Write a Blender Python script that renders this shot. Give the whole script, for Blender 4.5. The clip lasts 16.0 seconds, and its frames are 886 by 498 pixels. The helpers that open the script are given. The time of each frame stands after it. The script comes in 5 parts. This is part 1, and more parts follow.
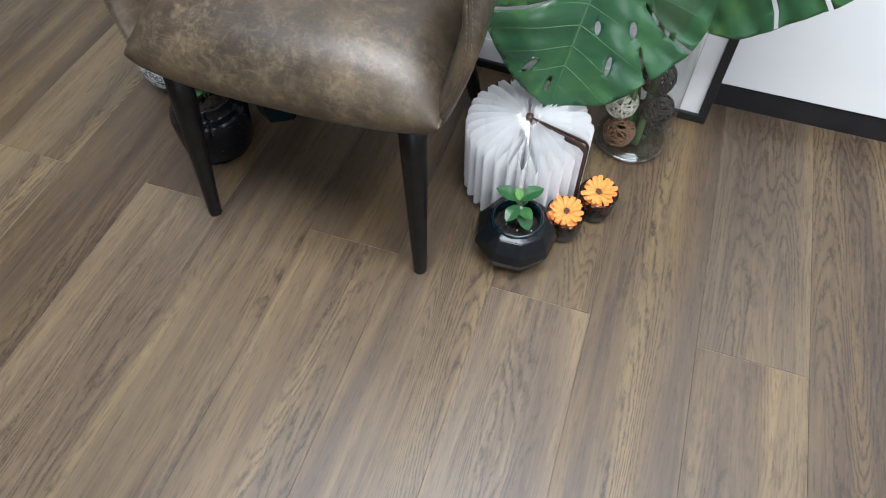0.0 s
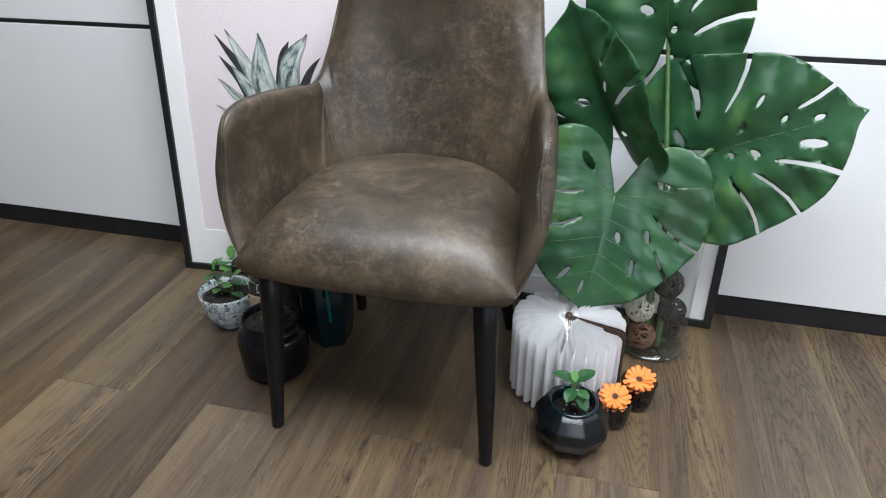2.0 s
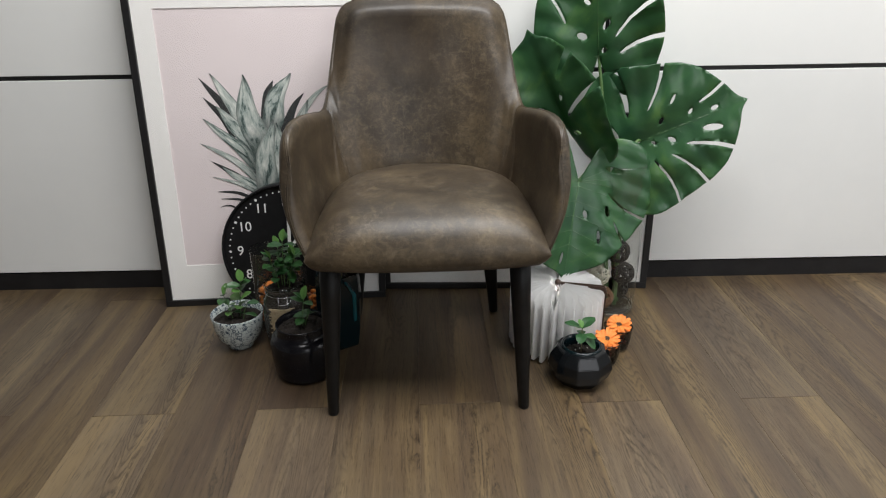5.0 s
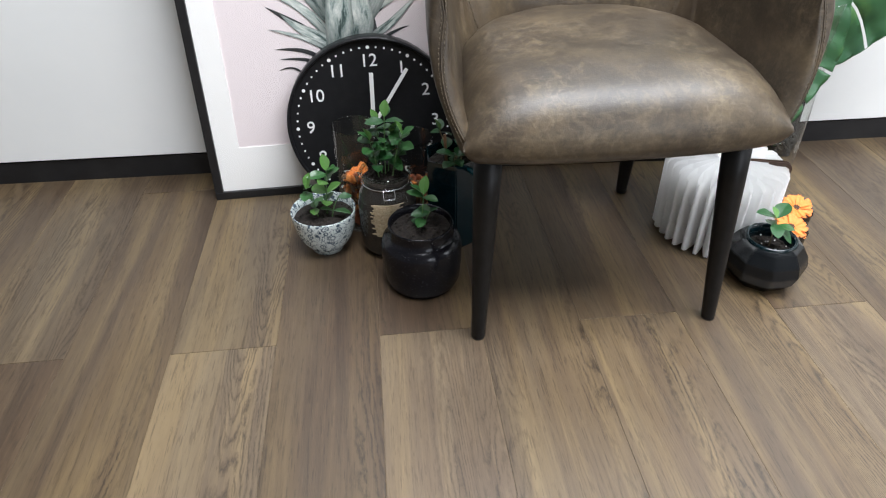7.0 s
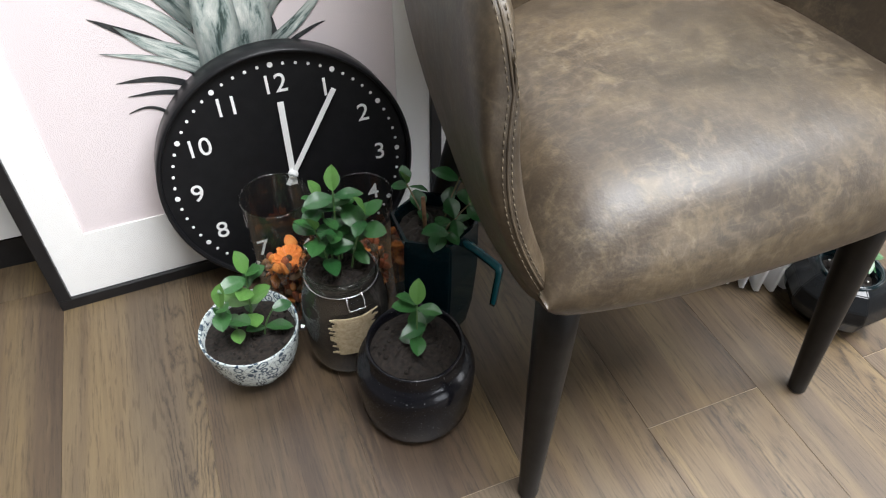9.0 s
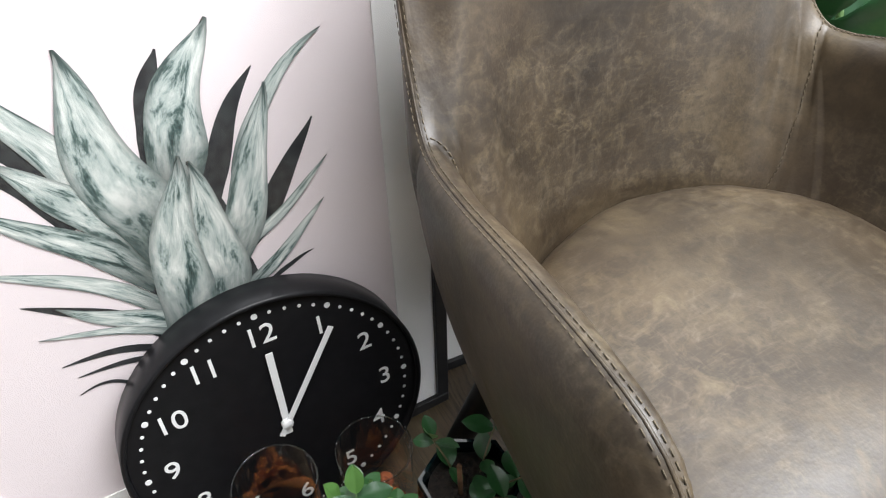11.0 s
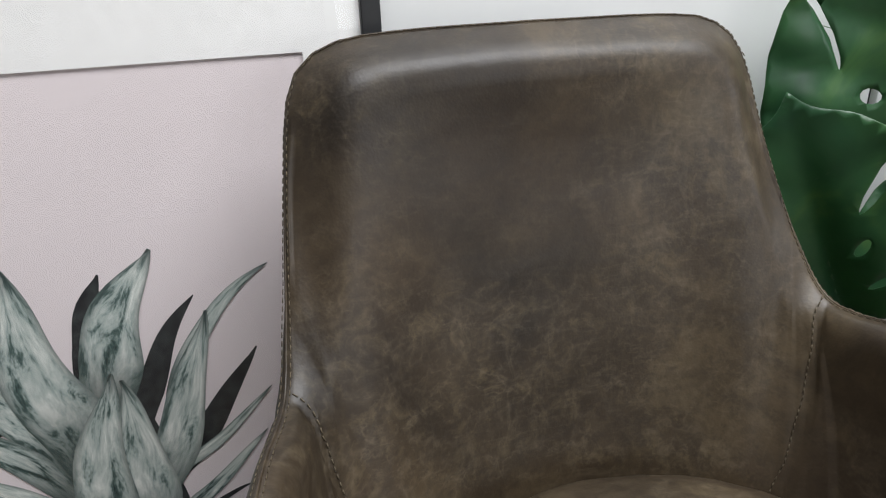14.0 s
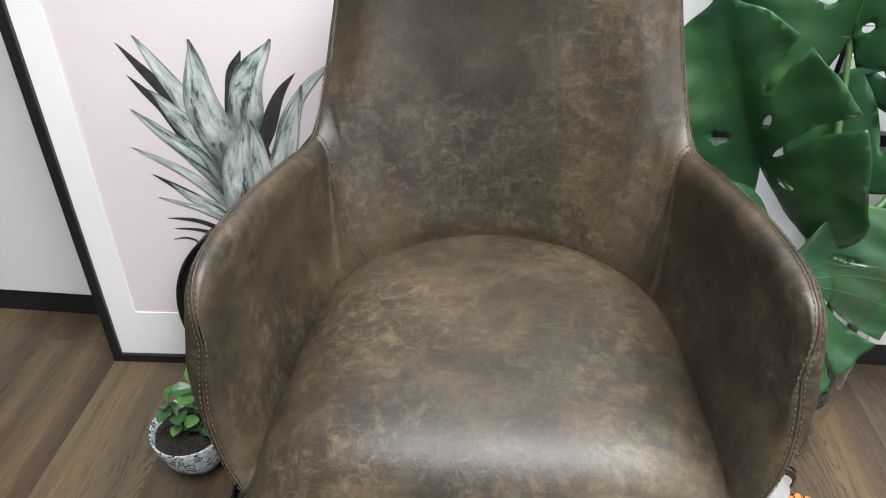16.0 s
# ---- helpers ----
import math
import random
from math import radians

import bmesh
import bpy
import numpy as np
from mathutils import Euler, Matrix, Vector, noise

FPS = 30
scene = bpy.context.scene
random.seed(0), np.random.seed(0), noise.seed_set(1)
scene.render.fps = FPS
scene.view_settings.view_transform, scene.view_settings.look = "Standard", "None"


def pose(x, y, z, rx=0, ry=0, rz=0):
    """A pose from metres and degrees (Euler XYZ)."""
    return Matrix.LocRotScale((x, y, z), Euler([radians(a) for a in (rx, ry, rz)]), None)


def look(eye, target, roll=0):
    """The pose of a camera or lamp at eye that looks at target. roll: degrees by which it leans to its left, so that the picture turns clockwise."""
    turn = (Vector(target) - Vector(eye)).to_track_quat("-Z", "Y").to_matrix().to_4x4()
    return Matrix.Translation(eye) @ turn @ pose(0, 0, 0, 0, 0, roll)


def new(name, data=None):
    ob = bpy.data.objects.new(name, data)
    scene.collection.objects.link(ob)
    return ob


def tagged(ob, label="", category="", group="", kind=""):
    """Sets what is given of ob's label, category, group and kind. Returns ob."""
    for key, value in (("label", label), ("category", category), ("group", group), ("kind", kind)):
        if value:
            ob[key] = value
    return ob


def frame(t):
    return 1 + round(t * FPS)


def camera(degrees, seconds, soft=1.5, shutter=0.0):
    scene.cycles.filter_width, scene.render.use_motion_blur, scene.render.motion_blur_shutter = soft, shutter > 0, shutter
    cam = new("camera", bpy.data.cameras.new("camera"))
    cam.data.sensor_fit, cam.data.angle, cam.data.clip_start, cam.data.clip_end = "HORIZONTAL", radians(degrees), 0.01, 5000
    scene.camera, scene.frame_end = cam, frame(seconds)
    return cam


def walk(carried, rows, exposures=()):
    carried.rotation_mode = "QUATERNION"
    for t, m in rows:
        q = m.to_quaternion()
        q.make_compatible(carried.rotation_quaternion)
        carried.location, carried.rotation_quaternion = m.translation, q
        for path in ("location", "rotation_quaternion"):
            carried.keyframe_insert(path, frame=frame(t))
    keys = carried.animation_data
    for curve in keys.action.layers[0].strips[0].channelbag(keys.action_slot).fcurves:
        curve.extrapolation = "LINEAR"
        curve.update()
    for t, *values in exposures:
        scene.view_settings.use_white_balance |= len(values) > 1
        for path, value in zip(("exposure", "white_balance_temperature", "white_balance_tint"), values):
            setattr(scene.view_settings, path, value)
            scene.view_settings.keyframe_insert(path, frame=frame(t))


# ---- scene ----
cam = camera(67.7, 16.0, 1.15)
PATH = [
    (0, (0.451, -0.593, 0.978), (0.079, 0.495, -0.659), -0.4),
    (0.5, (0.402, -0.598, 0.931), (0.01, 0.473, -0.711), -0.5),
    (1, (0.355, -0.619, 0.919), (-0.077, 0.589, -0.615), -0.7),
    (1.5, (0.34, -0.724, 0.915), (-0.111, 0.775, -0.329), -0.5),
    (2, (0.343, -0.855, 0.917), (-0.083, 0.846, -0.045), -0.4),
    (2.5, (0.374, -0.928, 0.959), (-0.031, 0.846, 0.129), -0.4),
    (3, (0.369, -1.031, 1.001), (-0.029, 0.769, 0.225), -0.5),
    (3.2, (0.349, -1.089, 1.018), (-0.038, 0.724, 0.268), -0.6),
    (5.3, (-0.056, -1.158, 0.861), (0.039, 0.646, 0.004), -0.8),
    (5.5, (-0.084, -1.105, 0.835), (0.013, 0.657, -0.106), -0.8),
    (6, (-0.157, -0.978, 0.816), (-0.052, 0.691, -0.282), -0.8),
    (6.5, (-0.239, -0.895, 0.839), (-0.13, 0.741, -0.307), -0.9),
    (7, (-0.341, -0.805, 0.806), (-0.188, 0.783, -0.399), -0.9),
    (7.5, (-0.401, -0.657, 0.768), (-0.207, 0.853, -0.529), -1.4),
    (8, (-0.433, -0.501, 0.73), (-0.154, 0.906, -0.663), -0.9),
    (8.2, (-0.438, -0.439, 0.739), (-0.107, 0.93, -0.681), -0.2),
    (10.3, (-0.432, -0.146, 0.831), (0.252, 1.097, -0.579), 0.7),
    (10.5, (-0.419, -0.108, 0.849), (0.241, 1.136, -0.571), -0.1),
    (10.9, (-0.416, -0.026, 0.856), (0.281, 1.268, -0.501), -0.1),
    (11, (-0.415, -0.011, 0.846), (0.308, 1.307, -0.473), -0.3),
    (11.5, (-0.336, 0.008, 0.842), (0.396, 1.51, -0.258), -2.3),
    (12, (-0.314, 0.001, 0.884), (0.513, 1.586, -0.012), -1.9),
    (12.5, (-0.307, 0.003, 0.893), (0.568, 1.642, 0.152), -2.1),
    (13, (-0.296, 0.009, 0.912), (0.505, 1.704, 0.215), -2.6),
    (13.5, (-0.262, 0.0, 0.9), (0.33, 1.771, 0.185), -2.3),
    (14, (-0.205, -0.03, 0.855), (0.245, 1.746, 0.054), -2.3),
    (14.5, (-0.18, -0.083, 0.823), (0.219, 1.636, -0.118), -2.1),
    (15, (-0.138, -0.145, 0.83), (0.19, 1.525, -0.22), -1.8),
    (15.5, (-0.071, -0.235, 0.899), (0.081, 1.42, -0.214), -1.3),
    (15.8, (-0.019, -0.302, 0.941), (-0.067, 1.32, -0.228), -0.8),
    (16, (-0.002, -0.346, 0.958), (-0.139, 1.24, -0.253), -0.6),
]
EXPOSURES = [
    (0.0, 0.54, 5750, 10), (0.5, 0.52, 5700, 10), (1.0, 0.47, 5650, 10), (1.5, 0.42, 5550, 10), (2.0, 0.28, 5800, 10), (2.5, 0.06, 6150, 10), (3.0, -0.03, 6350, 10), (5.5, -0.08, 6400, 10), (6.0, 0.44, 6150, 10), (6.5, 0.75, 6000, 10), (7.0, 0.8, 6000, 10), (8.0, 0.9, 6100, 10),
    (10.5, 1.15, 6150, 10), (11.0, 0.95, 6150, 10), (11.5, 0.72, 6200, 10), (12.0, 0.1, 6250, 10), (12.5, -0.15, 6250, 10), (13.0, -0.4, 6350, 10), (13.5, -0.4, 6150, 10), (14.0, -0.22, 6150, 10), (14.5, 0.1, 6150, 10), (15.0, 0.52, 6100, 10), (15.5, 0.6, 6100, 10), (16.0, 0.48, 6100, 10)]
walk(cam, [(t, look(eye, target, roll)) for t, eye, target, roll in PATH], EXPOSURES)

# ---- light ----
world = bpy.data.worlds.new("world")
scene.world = world
world.use_nodes = True
wn = world.node_tree
sky = wn.nodes.new("ShaderNodeTexSky")
sky.sky_type, sky.sun_disc, sky.sun_elevation, sky.sun_rotation = "NISHITA", False, radians(38), radians(200)
wn.nodes["Background"].inputs[1].default_value = 0.1
wn.links.new(sky.outputs[0], wn.nodes["Background"].inputs[0])


def window_light(name, m, w, h, watts, colour):
    lamp = bpy.data.lights.new(name, "AREA")
    lamp.shape, lamp.size, lamp.size_y, lamp.energy, lamp.color = "RECTANGLE", w, h, watts, colour
    ob = new(name, lamp)
    ob.matrix_world = m
    return ob


# daylight by the unseen windows opposite the cabinet and in the side wall
window_light("window_light", look((1.30, -2.95, 1.35), (0.0, 0.4, 0.7)), 1.6, 1.3, 18, (1.0, 0.97, 0.93))
window_light("side_window_light", look((2.95, -1.00, 1.35), (0.0, 0.4, 0.7)), 0.8, 1.0, 10, (1.0, 0.97, 0.94))
# added overhead lamp for light from above; no roof window is known
window_light("roof_window_light", look((0.62, -0.42, 2.58), (0.62, -0.419, 0.0)), 2.46, 1.1, 110, (1.0, 0.98, 0.95))


# ---- materials ----
def material(name, colour=(0.5, 0.5, 0.5), rough=0.5, metal=0.0, **extra):
    m = bpy.data.materials.new(name)
    m.use_nodes = True
    b = m.node_tree.nodes["Principled BSDF"]
    b.inputs["Base Color"].default_value = (*colour, 1)
    b.inputs["Roughness"].default_value = rough
    b.inputs["Metallic"].default_value = metal
    for key, value in extra.items():
        b.inputs[key.replace("_", " ")].default_value = value
    return m


class Nodes:
    """Short hand for wiring a node material."""

    def __init__(self, m):
        self.tree = m.node_tree
        self.b = self.tree.nodes["Principled BSDF"]

    def add(self, kind, **settings):
        n = self.tree.nodes.new(kind)
        for key, value in settings.items():
            if key in n.inputs:
                n.inputs[key].default_value = value
        return n

    def link(self, a, b):
        self.tree.links.new(a, b)

    def coords(self, kind="Object", scale=(1, 1, 1), rot=(0, 0, 0)):
        t, mp = self.add("ShaderNodeTexCoord"), self.add("ShaderNodeMapping")
        mp.inputs["Scale"].default_value, mp.inputs["Rotation"].default_value = scale, rot
        self.link(t.outputs[kind], mp.inputs["Vector"])
        return mp.outputs[0]

    def noise(self, vec, scale, detail=4.0, rough=0.55, distort=0.0):
        n = self.add("ShaderNodeTexNoise", Scale=scale, Detail=detail, Roughness=rough, Distortion=distort)
        self.link(vec, n.inputs["Vector"])
        return n.outputs["Fac"]

    def ramp(self, fac, *stops):
        r = self.add("ShaderNodeValToRGB")
        e = r.color_ramp.elements
        while len(e) < len(stops):
            e.new(0.5)
        for k, (p, c) in zip(e, stops):
            k.position, k.color = p, (*c, 1) if len(c) == 3 else c
        self.link(fac, r.inputs[0])
        return r.outputs[0]

    def mix(self, fac, a, b, mode="MIX"):
        n = self.tree.nodes.new("ShaderNodeMix")
        n.data_type, n.blend_type = "RGBA", mode
        for socket, value in ((n.inputs[0], fac), (n.inputs[6], a), (n.inputs[7], b)):
            if hasattr(value, "is_linked"):
                self.link(value, socket)
            else:
                socket.default_value = value if not isinstance(value, tuple) else (*value, 1)
        return n.outputs[2]

    def maths(self, op, a, b=0.0):
        n = self.tree.nodes.new("ShaderNodeMath")
        n.operation = op
        for socket, value in ((n.inputs[0], a), (n.inputs[1], b)):
            if hasattr(value, "is_linked"):
                self.link(value, socket)
            else:
                socket.default_value = value
        return n.outputs[0]

    def colour(self, out):
        self.link(out, self.b.inputs["Base Color"])

    def rough(self, fac, lo, hi):
        n = self.add("ShaderNodeMapRange")
        n.inputs["To Min"].default_value, n.inputs["To Max"].default_value = lo, hi
        self.link(fac, n.inputs["Value"])
        self.link(n.outputs[0], self.b.inputs["Roughness"])

    def bump(self, fac, strength, distance=0.001):
        n = self.add("ShaderNodeBump", Strength=strength, Distance=distance)
        self.link(fac, n.inputs["Height"])
        if self.b.inputs["Normal"].is_linked:
            self.link(self.b.inputs["Normal"].links[0].from_socket, n.inputs["Normal"])
        self.link(n.outputs[0], self.b.inputs["Normal"])


def leather_material():
    m = material("brown_leather", rough=0.42)
    n = Nodes(m)
    v = n.coords()
    cloud = n.noise(v, 6.0, 9, 0.62, 0.5)
    base = n.ramp(cloud, (0.30, (0.0170, 0.0122, 0.0078)), (0.50, (0.0425, 0.0305, 0.0182)), (0.70, (0.098, 0.0715, 0.0395)))
    # the dye drifts between red-brown and olive over a hand's width
    warm = n.ramp(n.noise(v, 4.0, 3, 0.5), (0.48, (0, 0, 0)), (0.64, (1, 1, 1)))
    base = n.mix(n.maths("MULTIPLY", warm, 0.26), base, (0.060, 0.0375, 0.0195))
    # pull-up marks: pale creases that wander, cross and break off, gathered in worn places
    worn = n.ramp(n.noise(v, 5.0, 4, 0.6), (0.38, (0.15, 0.15, 0.15)), (0.60, (1, 1, 1)))
    for scale, width, seed, strength in ((12.0, 0.012, 4.0, 0.16), (19.0, 0.016, 7.0, 0.18), (34.0, 0.024, 9.0, 0.20)):
        mp = n.add("ShaderNodeMapping")
        mp.inputs["Location"].default_value, mp.inputs["Rotation"].default_value = (seed, seed * 0.7, 0), (seed, 0.4 * seed, seed * 0.3)
        n.link(v, mp.inputs["Vector"])
        ridge = n.maths("ABSOLUTE", n.maths("SUBTRACT", n.noise(mp.outputs[0], scale, 3.0, 0.55, 0.35), 0.5))
        hair = n.ramp(ridge, (0.0, (1, 1, 1)), (width * 0.6, (0.55, 0.55, 0.55)), (width * 2.4, (0, 0, 0)))
        broken = n.ramp(n.noise(mp.outputs[0], scale * 1.7, 3, 0.6), (0.47, (0, 0, 0)), (0.58, (1, 1, 1)))
        base = n.mix(n.maths("MULTIPLY", n.maths("MULTIPLY", n.maths("MULTIPLY", hair, broken), worn), strength), base, (0.225, 0.180, 0.122))
    for rot, size in (((0.5, 0.3, 0.9), (20, 130, 130)), ((1.1, 0.2, -0.5), (150, 24, 150)), ((0.2, 0.9, 2.2), (26, 170, 60)), ((0.9, 1.4, 0.3), (120, 120, 18)), ((2.1, 0.5, 1.3), (28, 190, 190))):
        scratch = n.ramp(n.noise(n.coords("Object", size, rot), 1.0, 5, 0.62, 0.9), (0.56, (0, 0, 0)), (0.72, (1, 1, 1)))
        base = n.mix(n.maths("MULTIPLY", n.maths("MULTIPLY", scratch, worn), 0.15), base, (0.21, 0.172, 0.117))
    crease = n.noise(v, 42.0, 8, 0.66, 0.7)
    cotton = n.ramp(crease, (0.50, (0, 0, 0)), (0.70, (1, 1, 1)))
    base = n.mix(n.maths("MULTIPLY", n.maths("MULTIPLY", cotton, worn), 0.42), base, (0.18, 0.138, 0.076))
    rub = n.ramp(n.noise(v, 95.0, 5, 0.7, 0.3), (0.36, (1, 1, 1)), (0.50, (0, 0, 0)))
    base = n.mix(n.maths("MULTIPLY", rub, 0.30), base, (0.020, 0.015, 0.011))
    n.colour(base)
    n.rough(crease, 0.34, 0.54)
    vo = n.add("ShaderNodeTexVoronoi", Scale=420.0)
    n.link(v, vo.inputs["Vector"])
    n.bump(vo.outputs["Distance"], 0.12, 0.0006)
    n.bump(n.noise(v, 120, 5), 0.16, 0.0012)
    n.bump(n.noise(v, 14, 3, 0.5, 1.0), 0.20, 0.005)
    return m


def plank_material(name, gain, least=0.0, most=1.0):
    m = material(name, rough=0.5)
    n = Nodes(m)
    geo = n.add("ShaderNodeNewGeometry")
    info = n.add("ShaderNodeObjectInfo")
    shift = n.add("ShaderNodeVectorMath")
    shift.operation = "SCALE"
    shift.inputs[0].default_value = (3.1, 17.0, 5.0)
    n.link(info.outputs["Random"], shift.inputs["Scale"])
    add = n.add("ShaderNodeVectorMath")
    n.link(geo.outputs["Position"], add.inputs[0])
    n.link(shift.outputs[0], add.inputs[1])

    def stretched(sx, sy):
        mp = n.add("ShaderNodeMapping")
        mp.inputs["Scale"].default_value = (sx, sy, 1)
        n.link(add.outputs[0], mp.inputs["Vector"])
        return mp.outputs[0]

    fibre = n.noise(stretched(130, 5), 1.0, 9, 0.78)
    band = n.noise(stretched(13, 0.7), 1.0, 5, 0.55, 0.8)
    hue = n.noise(stretched(9, 1.3), 1.3, 3, 0.5, 0.6)
    # cathedral figure: rings cut by a warped field, strong only in the heart of a board
    field = n.noise(stretched(8.5, 0.9), 1.0, 2, 0.45, 0.25)
    jitter = n.maths("MULTIPLY", n.noise(stretched(70, 30), 1.0, 4, 0.65), 0.030)
    rings = n.maths("FRACT", n.maths("MULTIPLY", n.maths("ADD", field, jitter), 44.0))
    figure = n.ramp(rings, (0.0, (0.1, 0.1, 0.1)), (0.26, (1, 1, 1)), (0.66, (1, 1, 1)), (1.0, (0, 0, 0)))
    heart = n.ramp(n.noise(stretched(9, 0.8), 1.0, 2, 0.5), (0.46, (0.10, 0.10, 0.10)), (0.56, (1, 1, 1)))
    base = n.ramp(band, (0.34, (0.062, 0.039, 0.027)), (0.45, (0.088, 0.057, 0.038)), (0.54, (0.120, 0.080, 0.047)), (0.66, (0.185, 0.128, 0.068)))
    grey = n.ramp(band, (0.30, (0.078, 0.058, 0.044)), (0.48, (0.118, 0.089, 0.064)), (0.70, (0.180, 0.135, 0.088)))
    tone = n.ramp(info.outputs["Random"], (0.35, (least, least, least)), (0.95, (most, most, most)))
    drift = n.ramp(hue, (0.40, (0, 0, 0)), (0.64, (1, 1, 1)))
    base = n.mix(n.maths("ADD", n.maths("MULTIPLY", tone, 0.6), n.maths("MULTIPLY", drift, 0.4)), base, grey)
    # the rings break into dashes where the pores are filled
    dash = n.ramp(n.noise(stretched(190, 60), 1.0, 4, 0.7), (0.36, (0.15, 0.15, 0.15)), (0.54, (1, 1, 1)))
    ink = n.maths("MULTIPLY", n.maths("MULTIPLY", n.maths("SUBTRACT", 1.0, figure), heart), dash)
    base = n.mix(n.maths("MULTIPLY", ink, 0.86), base, (0.028, 0.018, 0.012))
    lime = n.ramp(fibre, (0.53, (0, 0, 0)), (0.68, (1, 1, 1)))
    base = n.mix(n.maths("MULTIPLY", lime, 0.30), base, (0.24, 0.172, 0.104))
    dark = n.ramp(fibre, (0.34, (1, 1, 1)), (0.47, (0, 0, 0)))
    base = n.mix(n.maths("MULTIPLY", dark, 0.52), base, (0.03, 0.019, 0.012))
    pores = n.ramp(n.noise(stretched(300, 22), 1.0, 3, 0.6), (0.56, (0, 0, 0)), (0.66, (1, 1, 1)))
    base = n.mix(n.maths("MULTIPLY", pores, 0.42), base, (0.028, 0.018, 0.012))
    stain = n.ramp(n.noise(geo.outputs["Position"], 2.2, 4, 0.6), (0.35, (0.86, 0.86, 0.87)), (0.65, (1, 1, 1)))
    base = n.mix(1.0, base, stain, "MULTIPLY")
    n.colour(n.mix(1.0, base, (gain * 1.06, gain * 1.05, gain * 0.90), "MULTIPLY"))
    n.rough(fibre, 0.34, 0.52)
    n.bump(fibre, 0.25, 0.0006)
    n.bump(figure, 0.08, 0.0005)
    return m


def speckled(name, a, b, scale, rough, bump=0.1, **extra):
    m = material(name, a, rough, **extra)
    n = Nodes(m)
    v = n.coords()
    f = n.noise(v, scale, 5, 0.6)
    n.colour(n.ramp(f, (0.35, a), (0.68, b)))
    n.rough(n.noise(v, scale * 0.4, 3), max(0.02, rough * 0.8), min(1, rough * 1.25))
    n.bump(f, bump, 0.001)
    return m


def glass_material(name, tint=(1, 1, 1), rough=0.0, ior=1.45, gain=1.0):
    """Thin clear sheet: light passes straight, and the Fresnel term drives the gloss."""
    m = bpy.data.materials.new(name)
    m.use_nodes = True
    t = m.node_tree
    t.nodes.remove(t.nodes["Principled BSDF"])
    lw, pw, ma, tr, gl, mx = (t.nodes.new("ShaderNode" + k) for k in ("LayerWeight", "Math", "Math", "BsdfTransparent", "BsdfGlossy", "MixShader"))
    # Schlick's curve: weak gloss face on, strong at grazing angles
    lw.inputs["Blend"].default_value = 0.5
    pw.operation, pw.inputs[1].default_value = "POWER", 5.0
    ma.operation, ma.inputs[1].default_value, ma.inputs[2].default_value = "MULTIPLY_ADD", 0.95, ((ior - 1) / (ior + 1)) ** 2
    t.links.new(lw.outputs["Facing"], pw.inputs[0])
    t.links.new(pw.outputs[0], ma.inputs[0])
    tr.inputs["Color"].default_value = (*tint, 1)
    gl.inputs["Roughness"].default_value = rough
    gl.inputs["Color"].default_value = (gain, gain, gain, 1)
    t.links.new(ma.outputs[0], mx.inputs[0])
    t.links.new(tr.outputs[0], mx.inputs[1])
    t.links.new(gl.outputs[0], mx.inputs[2])
    t.links.new(mx.outputs[0], t.nodes["Material Output"].inputs[0])
    return m


def monstera_material():
    m = material("monstera_leaf", rough=0.3, Specular_IOR_Level=0.75)
    n = Nodes(m)
    v = n.coords()
    f = n.noise(v, 11, 4, 0.6, 0.5)
    c = n.ramp(f, (0.3, (0.025, 0.084, 0.040)), (0.55, (0.048, 0.145, 0.055)), (0.76, (0.115, 0.245, 0.062)))
    fleck = n.ramp(n.noise(n.coords(scale=(90, 20, 90)), 1.0, 6, 0.7), (0.66, (0, 0, 0)), (0.72, (1, 1, 1)))
    c = n.mix(n.maths("MULTIPLY", fleck, 0.22), c, (0.12, 0.20, 0.05))
    n.colour(c)
    n.rough(f, 0.26, 0.40)
    n.bump(n.noise(v, 60, 4), 0.10, 0.001)
    n.bump(n.noise(v, 16, 2), 0.35, 0.004)
    # thin sheet: part of the light passes through it
    through_leaf, both = n.add("ShaderNodeBsdfTranslucent"), n.add("ShaderNodeMixShader")
    n.link(n.mix(0.5, c, (0.10, 0.26, 0.05)), through_leaf.inputs["Color"])
    both.inputs[0].default_value = 0.38
    n.link(n.b.outputs[0], both.inputs[1])
    n.link(through_leaf.outputs[0], both.inputs[2])
    n.link(both.outputs[0], n.tree.nodes["Material Output"].inputs[0])
    return m


